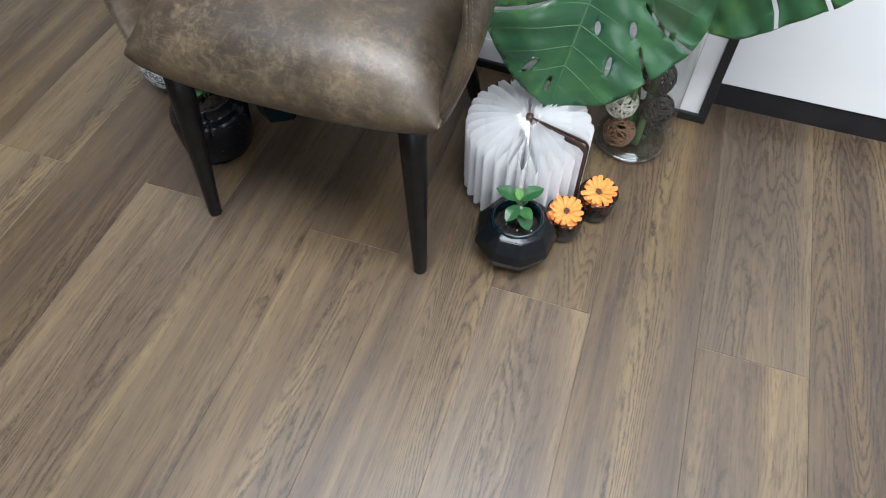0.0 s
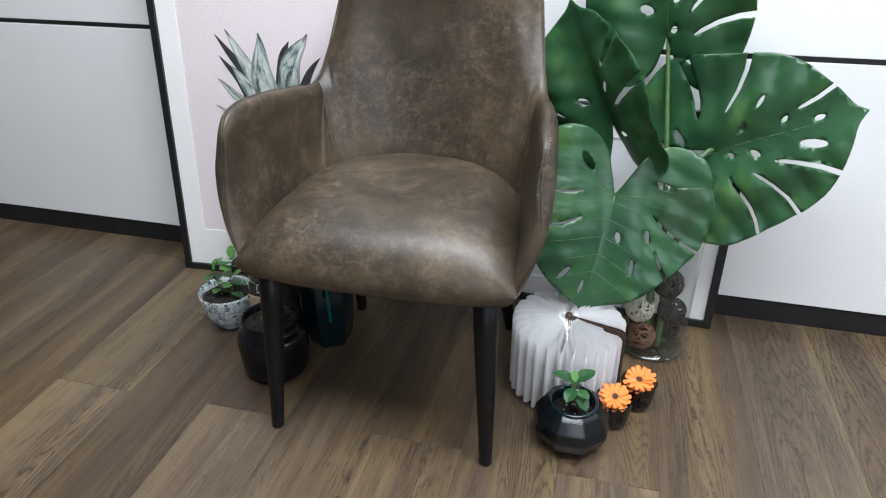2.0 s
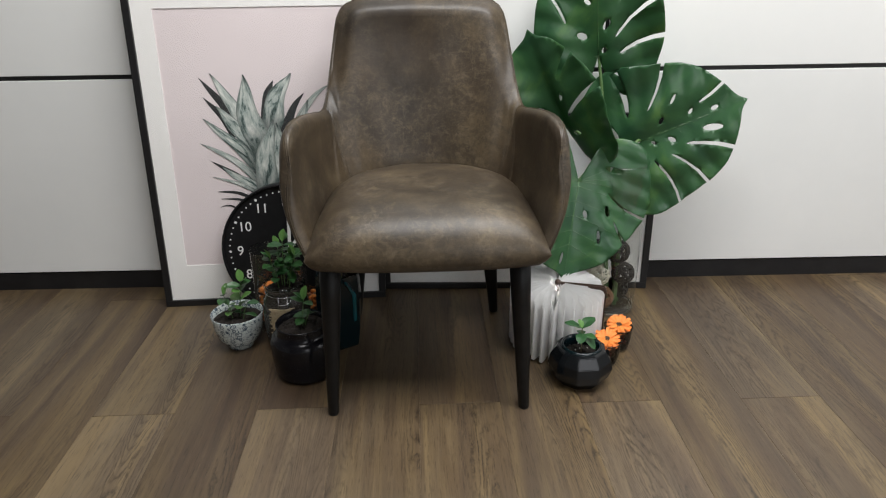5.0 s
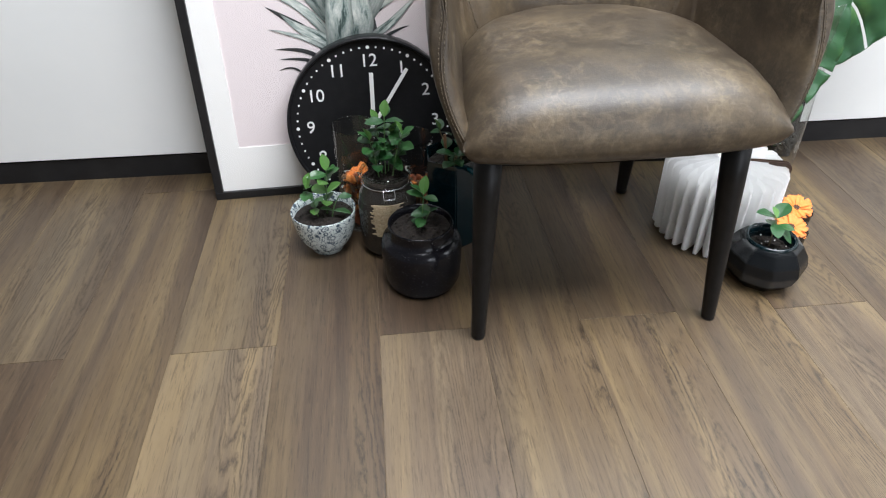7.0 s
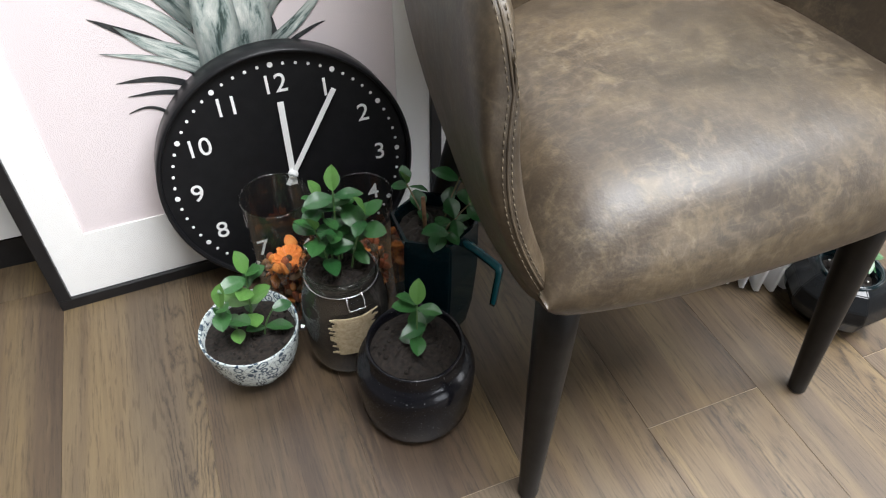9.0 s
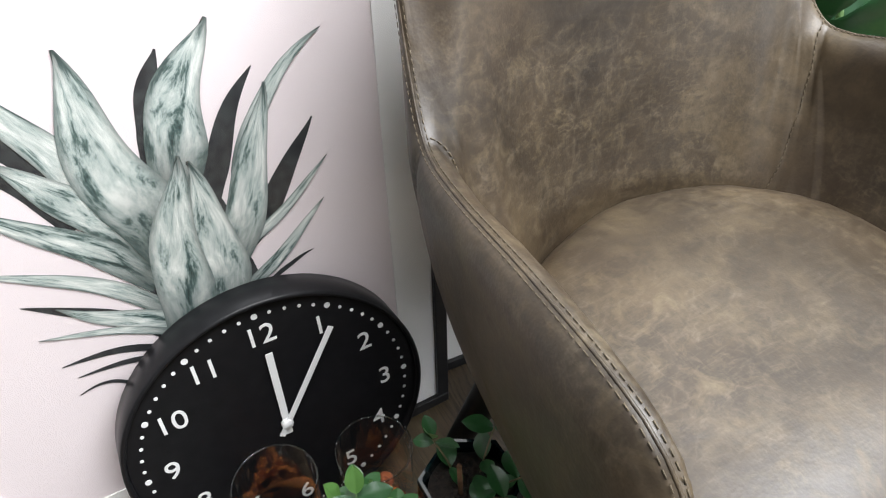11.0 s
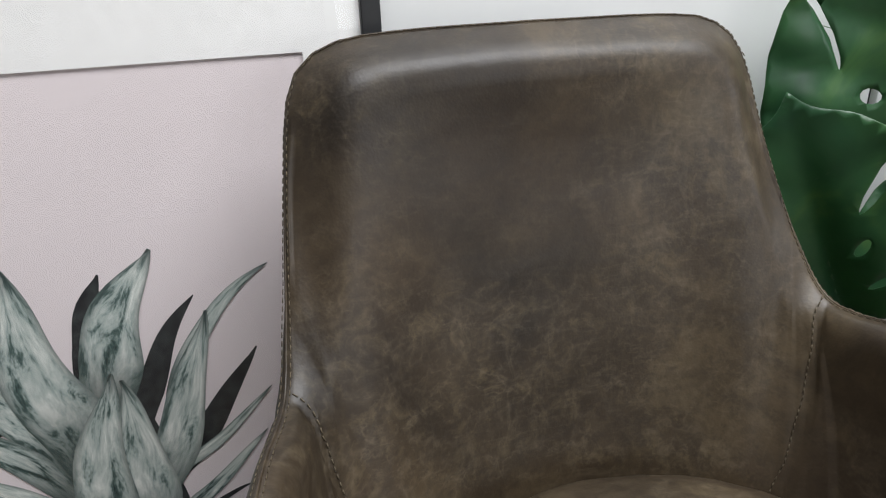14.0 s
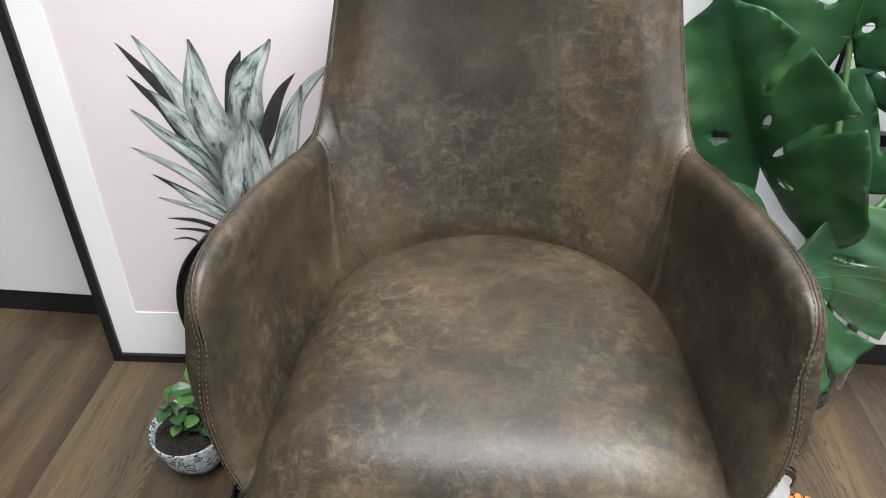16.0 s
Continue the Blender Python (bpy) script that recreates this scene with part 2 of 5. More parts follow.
def print_leaf_material():
    m = material("pineapple_print", rough=0.6)
    n = Nodes(m)
    uv = n.coords("UV", (2.3, 2.4, 1))
    info = n.add("ShaderNodeNewGeometry")
    add = n.add("ShaderNodeVectorMath")
    n.link(uv, add.inputs[0])
    sc = n.add("ShaderNodeVectorMath")
    sc.operation = "SCALE"
    sc.inputs[0].default_value = (31, 13, 7)
    n.link(info.outputs["Random Per Island"], sc.inputs["Scale"])
    n.link(sc.outputs[0], add.inputs[1])
    f = n.noise(add.outputs[0], 1.3, 9, 0.70, 0.35)
    pale = n.ramp(f, (0.33, (0.012, 0.026, 0.025)), (0.40, (0.07, 0.115, 0.105)), (0.46, (0.34, 0.40, 0.375)), (0.62, (0.68, 0.70, 0.655)))
    tex = n.add("ShaderNodeTexCoord")
    sep = n.add("ShaderNodeSeparateXYZ")
    n.link(tex.outputs["UV"], sep.inputs[0])
    tip = n.ramp(sep.outputs["Y"], (0.10, (1, 1, 1)), (0.42, (0, 0, 0)), (0.86, (0, 0, 0)), (0.985, (1, 1, 1)))
    col = n.mix(n.maths("MULTIPLY", tip, 0.8), pale, (0.03, 0.045, 0.042))
    edge = n.maths("ABSOLUTE", n.maths("SUBTRACT", sep.outputs["X"], 0.5))
    rim = n.ramp(edge, (0.33, (0, 0, 0)), (0.5, (1, 1, 1)))
    col = n.mix(n.maths("MULTIPLY", rim, 0.75), col, (0.06, 0.085, 0.078))
    n.colour(col)
    return m


LEATHER, PLANK, PALE_PLANK = leather_material(), plank_material("oak_plank", 0.80), plank_material("pale_oak_plank", 1.02, 0.6)
DARK_PLANK = plank_material("dark_oak_plank", 0.72, 0.0, 0.35)
PALE_CORE = speckled("pale_board_core", (0.26, 0.20, 0.135), (0.34, 0.27, 0.19), 60, 0.8)
BLACK_WOOD = speckled("black_stained_wood", (0.0035, 0.0035, 0.0035), (0.008, 0.0075, 0.0075), 60, 0.42, Specular_IOR_Level=0.28)
BLACK_FRAME = speckled("black_frame_paint", (0.007, 0.007, 0.008), (0.012, 0.012, 0.013), 40, 0.4)
BLACK_TRIM = speckled("black_trim", (0.006, 0.006, 0.007), (0.011, 0.011, 0.012), 25, 0.5)
WHITE_PANEL = speckled("white_lacquered_panel", (0.76, 0.77, 0.76), (0.80, 0.805, 0.79), 3, 0.16, 0.01)
# unseen walls and ceiling: greys chosen dark to hold down bounce light
WALL_PAINT = speckled("wall_paint", (0.30, 0.295, 0.285), (0.34, 0.335, 0.325), 8, 0.85)
CEILING_PAINT = speckled("ceiling_paint", (0.36, 0.36, 0.355), (0.40, 0.40, 0.395), 8, 0.9)
MAT_BOARD = speckled("mat_board", (0.80, 0.79, 0.77), (0.84, 0.83, 0.81), 90, 0.8, 0.03)
PINK = speckled("pink_print", (0.71, 0.635, 0.64), (0.74, 0.665, 0.67), 2.0, 0.7, 0.0)
PALE_PRINT = speckled("pale_print", (0.74, 0.75, 0.76), (0.78, 0.79, 0.80), 5, 0.7, 0.0)
PRINT_LEAF = print_leaf_material()
PRINT_DARK = speckled("print_ink_dark", (0.012, 0.013, 0.015), (0.04, 0.045, 0.045), 90, 0.6, 0.0)
PICTURE_GLASS = glass_material("picture_glass", gain=0.9)
CLEAR_GLASS = glass_material("clear_glass", (0.93, 0.95, 0.94), 0.0, 1.75)
SMOKED_GLASS = glass_material("smoked_glass", (0.30, 0.30, 0.30))
CLOCK_FACE = speckled("clock_face_black", (0.006, 0.006, 0.007), (0.009, 0.009, 0.010), 60, 0.45, 0.02, Specular_IOR_Level=0.22)
CLOCK_RIM = speckled("clock_rim_black", (0.008, 0.008, 0.009), (0.013, 0.013, 0.014), 60, 0.33, 0.02, Specular_IOR_Level=0.22)
WHITE_INK = material("clock_white", (0.78, 0.78, 0.77), 0.5)
GLAZE_BLACK = speckled("black_glaze", (0.004, 0.005, 0.006), (0.008, 0.009, 0.010), 50, 0.07, 0.02, Specular_IOR_Level=0.32)
GLAZE_TEAL = speckled("dark_teal_glaze", (0.0015, 0.006, 0.008), (0.002, 0.011, 0.014), 30, 0.09, 0.02)
TEAL_HANDLE = speckled("teal_handle_glaze", (0.003, 0.060, 0.075), (0.004, 0.080, 0.100), 30, 0.12, 0.02)
POT_BODY = speckled("black_stoneware", (0.006, 0.006, 0.008), (0.011, 0.011, 0.013), 40, 0.20, 0.12, Specular_IOR_Level=0.28)
_n = Nodes(POT_BODY)
_fleck = _n.ramp(_n.noise(_n.coords(), 420, 2, 0.5), (0.69, (0.005, 0.005, 0.007)), (0.73, (0.15, 0.15, 0.15)))
_n.colour(_fleck)
SOIL = speckled("potting_soil", (0.006, 0.0045, 0.0035), (0.030, 0.021, 0.015), 220, 0.95, 0.9)
MONSTERA = monstera_material()
VEIN = speckled("monstera_vein", (0.045, 0.120, 0.045), (0.085, 0.180, 0.060), 30, 0.4)
STEM_GREEN = speckled("green_stem", (0.05, 0.11, 0.03), (0.09, 0.16, 0.05), 60, 0.45)
STEM_BROWN = speckled("woody_stem", (0.09, 0.07, 0.035), (0.16, 0.13, 0.06), 90, 0.6)
LEAF_GREEN = speckled("seedling_leaf", (0.018, 0.070, 0.018), (0.050, 0.150, 0.040), 60, 0.33)
LEAF_LIGHT = speckled("young_leaf", (0.075, 0.19, 0.04), (0.13, 0.27, 0.065), 60, 0.38)
LEAF_DEEP = speckled("deep_green_leaf", (0.010, 0.05, 0.013), (0.03, 0.11, 0.03), 60, 0.33)
BOOK_COVER = speckled("brown_book_cover", (0.035, 0.018, 0.012), (0.06, 0.032, 0.02), 80, 0.42)
ORANGE = speckled("orange_petal", (0.80, 0.20, 0.025), (0.88, 0.30, 0.05), 200, 0.6)
FLOWER_EYE = speckled("dark_flower_centre", (0.02, 0.010, 0.006), (0.10, 0.05, 0.02), 500, 0.9, 1.0)
POTPOURRI_RED = speckled("dried_red_petal", (0.16, 0.035, 0.015), (0.36, 0.10, 0.03), 80, 0.7, 0.4)
POTPOURRI_ORANGE = speckled("dried_orange_petal", (0.60, 0.17, 0.03), (0.80, 0.32, 0.07), 80, 0.7, 0.4)
POTPOURRI_BROWN = speckled("dried_brown_bark", (0.10, 0.05, 0.025), (0.24, 0.13, 0.06), 80, 0.8, 0.5)
RATTAN_WHITE = speckled("bleached_rattan", (0.60, 0.55, 0.44), (0.74, 0.69, 0.57), 120, 0.7, 0.3)
RATTAN_BROWN = speckled("brown_rattan", (0.15, 0.075, 0.04), (0.26, 0.14, 0.08), 120, 0.7, 0.3)
RATTAN_BLACK = speckled("black_rattan", (0.010, 0.009, 0.008), (0.03, 0.026, 0.022), 120, 0.6, 0.3)
THREAD = speckled("seam_thread", (0.060, 0.046, 0.027), (0.115, 0.090, 0.054), 60, 0.75)
STEEL = material("steel_wire", (0.55, 0.55, 0.56), 0.25, 1.0)
JUTE = speckled("jute_label", (0.42, 0.33, 0.20), (0.60, 0.50, 0.34), 160, 0.85, 0.6)


def floral_material():
    m = material("blue_white_floral_glaze", rough=0.12)
    n = Nodes(m)
    v = n.coords()
    vo = n.add("ShaderNodeTexVoronoi", Scale=62.0)
    n.link(v, vo.inputs["Vector"])
    vo2 = n.add("ShaderNodeTexVoronoi", Scale=150.0)
    n.link(v, vo2.inputs["Vector"])
    ring = n.ramp(vo.outputs["Distance"], (0.10, (1, 1, 1)), (0.13, (0, 0, 0)), (0.24, (0, 0, 0)), (0.27, (1, 1, 1)), (0.36, (1, 1, 1)), (0.39, (0, 0, 0)))
    vine = n.ramp(n.maths("ABSOLUTE", n.maths("SUBTRACT", n.noise(v, 75, 2, 0.4, 1.6), 0.5)), (0.016, (1, 1, 1)), (0.03, (0, 0, 0)))
    dots = n.ramp(vo2.outputs["Distance"], (0.22, (1, 1, 1)), (0.27, (0, 0, 0)))
    all_ink = n.maths("MAXIMUM", n.maths("MAXIMUM", n.maths("MULTIPLY", ring, 0.9), vine), n.maths("MULTIPLY", dots, 0.55))
    n.colour(n.mix(all_ink, (0.60, 0.66, 0.64), (0.025, 0.05, 0.085)))
    return m


FLORAL = floral_material()


# ---- building helpers ----
def thing(name, label, category, group="", at=(0, 0, 0), turn=0.0):
    ob = new(name)
    ob.empty_display_size = 0.02
    ob.matrix_basis = pose(*at, 0, 0, turn)
    return tagged(ob, label, category, group)


def part(name, bm, mat, parent=None, label="", smooth=True, m=None):
    """Links a bmesh as one mesh object under a thing or a part."""
    bmesh.ops.recalc_face_normals(bm, faces=bm.faces)
    data = bpy.data.meshes.new(name)
    bm.to_mesh(data)
    bm.free()
    for p in data.polygons:
        p.use_smooth = smooth
    data.materials.append(mat)
    ob = new(name, data)
    if parent:
        ob.parent = parent
    if m:
        ob.matrix_basis = m
    if label:
        ob["label"] = label
    return ob


def shared(name, data, parent, m, label=""):
    ob = new(name, data)
    ob.parent, ob.matrix_basis = parent, m
    if label:
        ob["label"] = label
    return ob


def box(x0, x1, y0, y1, z0, z1, bevel=0.0, bm=None, segments=2):
    own = bm or bmesh.new()
    vs = [own.verts.new((x, y, z)) for x in (x0, x1) for y in (y0, y1) for z in (z0, z1)]
    fs = [own.faces.new([vs[i] for i in f]) for f in ((0, 1, 3, 2), (4, 6, 7, 5), (0, 4, 5, 1), (2, 3, 7, 6), (0, 2, 6, 4), (1, 5, 7, 3))]
    if bevel:
        edges = {e for f in fs for e in f.edges}
        bmesh.ops.bevel(own, geom=list(edges), offset=bevel, segments=segments, profile=0.5, affect="EDGES")
    return own


def lathe(profile, steps=48, bm=None, centre=(0, 0)):
    own = bm or bmesh.new()
    rings = []
    for r, z in profile:
        if r < 1e-5:
            rings.append([own.verts.new((centre[0], centre[1], z))])
        else:
            rings.append([own.verts.new((centre[0] + r * math.cos(a), centre[1] + r * math.sin(a), z)) for a in (2 * math.pi * i / steps for i in range(steps))])
    for a, b in zip(rings, rings[1:]):
        for i in range(steps):
            j = (i + 1) % steps
            if len(a) == 1 and len(b) > 1:
                own.faces.new((a[0], b[i], b[j]))
            elif len(b) == 1 and len(a) > 1:
                own.faces.new((a[i], b[0], a[j]))
            elif len(a) > 1:
                own.faces.new((a[i], b[i], b[j], a[j]))
    return own


def smooth_line(points, per=8):
    """Catmull-Rom through the points."""
    ps = [Vector(p) for p in points]
    ps = [2 * ps[0] - ps[1]] + ps + [2 * ps[-1] - ps[-2]]
    out = []
    for a, b, c, d in zip(ps, ps[1:], ps[2:], ps[3:]):
        for i in range(per):
            t = i / per
            out.append(0.5 * (2 * b + (c - a) * t + (2 * a - 5 * b + 4 * c - d) * t * t + (3 * b - a - 3 * c + d) * t ** 3))
    out.append(ps[-2])
    return out


def tube(points, r0, r1=None, steps=8, bm=None, closed=False):
    own = bm or bmesh.new()
    r1 = r0 if r1 is None else r1
    ps = [Vector(p) for p in points]
    rings, side = [], None
    for i, p in enumerate(ps):
        d = (ps[(i + 1) % len(ps)] - ps[i - 1]) if closed else (ps[min(i + 1, len(ps) - 1)] - ps[max(i - 1, 0)])
        d.normalize()
        side = (side - d * side.dot(d)).normalized() if side else d.orthogonal().normalized()
        up = d.cross(side)
        r = r0 + (r1 - r0) * i / max(1, len(ps) - 1)
        rings.append([own.verts.new(p + r * (side * math.cos(a) + up * math.sin(a))) for a in (2 * math.pi * k / steps for k in range(steps))])
    pairs = list(zip(rings, rings[1:])) + ([(rings[-1], rings[0])] if closed else [])
    for a, b in pairs:
        for i in range(steps):
            j = (i + 1) % steps
            own.faces.new((a[i], b[i], b[j], a[j]))
    if not closed:
        own.faces.new(rings[0][::-1])
        own.faces.new(rings[-1])
    return own


def interp(table, x):
    xs = [row[0] for row in table]
    return [float(np.interp(x, xs, [row[k] for row in table])) for k in range(1, len(table[0]))]


def spline(table, x):
    """Smooth (Catmull-Rom) look-up in rows of (x, values...)."""
    i = max(0, min(len(table) - 2, sum(1 for row in table if row[0] <= x) - 1))
    a, b = table[i], table[i + 1]
    p, q = table[max(i - 1, 0)], table[min(i + 2, len(table) - 1)]
    h = b[0] - a[0]
    t = min(1.0, max(0.0, (x - a[0]) / h))
    out = []
    for k in range(1, len(a)):
        ma = (b[k] - p[k]) / (b[0] - p[0]) * h
        mb = (q[k] - a[k]) / (q[0] - a[0]) * h
        out.append((2 * t ** 3 - 3 * t * t + 1) * a[k] + (t ** 3 - 2 * t * t + t) * ma + (3 * t * t - 2 * t ** 3) * b[k] + (t ** 3 - t * t) * mb)
    return out


# ---- the room ----
WALL_Y = 0.600
floor = tagged(new("floor"), "brown oak plank floor with staggered end joints", "floor", kind="structure")
part("underlay", box(-3.1, 3.1, -3.1, 1.35, -0.06, -0.0011), PALE_CORE, floor, smooth=False)


# walls out of view, added to close the room and limit stray light
def room_wall(name, *size):
    ob = part(name, box(*size), WALL_PAINT, smooth=False)
    return tagged(ob, "unseen grey wall added to close the room", "wall", kind="structure")


room_wall("wall_north", -3.1, 3.1, 1.30, 1.40, -0.06, 2.6)
room_wall("wall_west", -3.1, -3.0, -3.0, 1.30, -0.06, 2.6)
# south wall with its window opening
for size in ((-3.1, 0.45, -3.1, -3.0, -0.06, 2.6), (2.15, 3.1, -3.1, -3.0, -0.06, 2.6), (0.45, 2.15, -3.1, -3.0, -0.06, 0.66), (0.45, 2.15, -3.1, -3.0, 2.04, 2.6)):
    room_wall("wall_south", *size)
for size in ((3.0, 3.1, -3.0, -1.45, -0.06, 2.6), (3.0, 3.1, -0.55, 1.30, -0.06, 2.6), (3.0, 3.1, -1.45, -0.55, -0.06, 0.82), (3.0, 3.1, -1.45, -0.55, 1.88, 2.6)):
    room_wall("wall_east", *size)
# added ceiling, out of view, open where the top lamp hangs
bm = bmesh.new()
for size in ((-3.1, 3.1, -3.1, -0.99, 2.6, 2.7), (-3.1, -0.63, -0.99, 0.15, 2.6, 2.7), (1.87, 3.1, -0.99, 0.15, 2.6, 2.7), (-3.1, 3.1, 0.15, 1.40, 2.6, 2.7)):
    box(*size, bm=bm)
tagged(part("ceiling", bm, CEILING_PAINT, smooth=False), "unseen grey ceiling added with an opening for the top lamp", "ceiling", kind="structure")


# ---- white cabinet with black seams ----
def cabinet(x0, x1):
    unit = thing("cabinet", "tall glossy white cabinet unit with black seams on a black plinth", "cabinet", "cabinet units along the wall", (x0, WALL_Y + 0.008 - 0.020 * x0, 0), -1.15)
    w = x1 - x0
    part("body", box(0.001, w - 0.001, 0.012, 0.52, 0.054, 2.1), BLACK_TRIM, unit, "black carcass showing in the seams", smooth=False)
    part("plinth", box(0.004, w - 0.004, 0.004, 0.50, 0.0, 0.053), BLACK_TRIM, unit, "recessed black plinth", smooth=False)
    part("door", box(0.006, w - 0.006, 0.0, 0.011, 0.058, 0.609, 0.0012), WHITE_PANEL, unit, "glossy white lower panel", smooth=False)
    part("door", box(0.006, w - 0.006, 0.0, 0.011, 0.621, 2.09, 0.0012), WHITE_PANEL, unit, "glossy white upper panel", smooth=False)
    return unit


for k in range(4):
    cabinet(-1.485 + 0.985 * k, -1.485 + 0.985 * (k + 1))


# ---- framed pictures leaning on the cabinet ----
def picture_frame(name, label, w, h, bar, m, mat_box, print_mat, racked=0.0):
    ob = thing(name, label, "picture", "framed pictures leaning on the cabinet")
    ob.matrix_basis = m
    d = 0.016
    for x0, x1, z0, z1 in ((0, w, h - bar, h), (0, w, 0, bar), (0, bar, bar, h - bar), (w - bar, w, bar, h - bar)):
        part("frame_bar", box(x0, x1, 0, d, z0, z1, 0.0012), BLACK_FRAME, ob, "black painted wood", smooth=False)
    part("backing", box(bar - 0.003, w - bar + 0.003, 0.011, 0.015, bar - 0.003, h - bar + 0.003), BLACK_FRAME, ob, smooth=False)
    a, b, c, e = mat_box
    bm = bmesh.new()
    for x0, x1, z0, z1 in ((bar - 0.002, w - bar + 0.002, e, h - bar + 0.002), (bar - 0.002, w - bar + 0.002, bar - 0.002, c), (bar - 0.002, a, c, e), (b, w - bar + 0.002, c, e)):
        box(x0, x1, 0.0070, 0.0090, z0, z1, bm=bm)
    part("mat", bm, MAT_BOARD, ob, "white mat board", smooth=False)
    part("print", box(a - 0.004, b + 0.004, 0.0092, 0.0106, c - 0.004, e + 0.004), print_mat, ob, smooth=False)
    sheet = bmesh.new()
    sheet.faces.new([sheet.verts.new((x, 0.0045, z)) for x, z in ((bar - 0.001, bar - 0.001), (w - bar + 0.001, bar - 0.001), (w - bar + 0.001, h - bar + 0.001), (bar - 0.001, h - bar + 0.001))])
    pane = part("pane", sheet, PICTURE_GLASS, ob, "clear glass", smooth=False)
    pane.visible_shadow = False
    # a cheap frame stands a little out of square
    for child in ob.children:
        child.data.transform(Matrix(((1, 0, racked, 0), (0, 1, 0, 0), (0, 0, 1, 0), (0, 0, 0, 1))))
    return ob


pineapple_picture = picture_frame("pineapple_picture", "black framed pineapple crown print on pink, leaning on the cabinet", 0.614, 0.915, 0.018,
                                  pose(-0.727, 0.500, 0.0, -4.0, 0, 2.05), (0.068, 0.543, 0.120, 0.788), PINK, 0.021)
picture_frame("pale_picture", "wide black framed pale print standing behind the plants", 0.762, 0.508, 0.018,
              pose(-0.118, 0.572, 0.001, -2.6, 0, -3.4), (0.075, 0.69, 0.070, 0.435), PALE_PRINT)


def printed_leaf(bm, uv, base, tip, width, bend, depth):
    """One printed leaf: a pointed strip along a bowed line, in the plane of the print."""
    a, b = Vector(base), Vector(tip)
    along = b - a
    side = Vector((-along.y, along.x)).normalized()
    rows = []
    n = 16
    for i in range(n + 1):
        t = i / n
        c = a + along * t + side * bend * along.length * 4 * t * (1 - t)
        d = (along + side * bend * along.length * 4 * (1 - 2 * t)).normalized()
        s = Vector((-d.y, d.x))
        half = 0.5 * width * (min(1.0, 0.72 + 0.9 * t) * (1 - t ** 2.6)) + 0.0004
        wob = 0.06 * width * math.sin(9 * t + 40 * width)
        rows.append([(c + s * (half * k + wob * abs(k)), (0.5 + 0.5 * k, t)) for k in (-1, -0.5, 0, 0.5, 1)])
    vs = [[bm.verts.new((p.x, depth, p.y)) for p, _ in row] for row in rows]
    for i in range(n):
        for k in range(4):
            f = bm.faces.new((vs[i][k], vs[i][k + 1], vs[i + 1][k + 1], vs[i + 1][k]))
            for loop, (r, q) in zip(f.loops, ((i, k), (i, k + 1), (i + 1, k + 1), (i + 1, k))):
                loop[uv].uv = rows[r][q][1]


def pineapple_print(dark, leaves):
    bm = bmesh.new()
    uv = bm.loops.layers.uv.new("UVMap")
    for k, (bx, bz, tx, tz, w, bend) in enumerate(leaves):
        printed_leaf(bm, uv, (bx, bz), (tx, tz), w, bend, 0.0090 - 0.00006 * (k + (0 if dark else 14)))
    part("printed_leaves", bm, PRINT_DARK if dark else PRINT_LEAF, pineapple_picture, "dark printed leaves" if dark else "pale grey-green printed pineapple leaves", smooth=False)


pineapple_print(True, (
    (0.270, 0.465, 0.172, 0.621, 0.026, -0.05), (0.245, 0.470, 0.177, 0.573, 0.020, -0.06), (0.331, 0.500, 0.355, 0.612, 0.034, 0.05),
    (0.360, 0.440, 0.431, 0.579, 0.026, 0.06), (0.355, 0.370, 0.479, 0.515, 0.030, -0.04), (0.400, 0.335, 0.455, 0.358, 0.006, 0.05),
    (0.300, 0.300, 0.175, 0.409, 0.019, -0.06), (0.280, 0.300, 0.181, 0.326, 0.009, -0.08), (0.280, 0.288, 0.189, 0.306, 0.007, -0.06),
    (0.235, 0.268, 0.183, 0.283, 0.004, -0.2), (0.345, 0.300, 0.330, 0.520, 0.110, 0.0)))
pineapple_print(False, (
    (0.275, 0.460, 0.200, 0.632, 0.036, -0.06), (0.300, 0.415, 0.204, 0.550, 0.046, -0.05), (0.295, 0.385, 0.169, 0.519, 0.032, -0.04),
    (0.305, 0.332, 0.154, 0.456, 0.020, -0.08), (0.320, 0.318, 0.200, 0.395, 0.026, 0.03), (0.300, 0.312, 0.175, 0.367, 0.010, -0.05),
    (0.336, 0.470, 0.401, 0.630, 0.058, 0.07), (0.395, 0.470, 0.502, 0.600, 0.019, 0.10), (0.360, 0.385, 0.488, 0.469, 0.014, -0.06),
    (0.360, 0.330, 0.477, 0.420, 0.017, -0.04), (0.355, 0.360, 0.438, 0.562, 0.046, -0.03), (0.318, 0.415, 0.281, 0.628, 0.070, 0.05),
    (0.345, 0.310, 0.352, 0.505, 0.054, -0.05), (0.306, 0.300, 0.345, 0.514, 0.060, 0.03)))


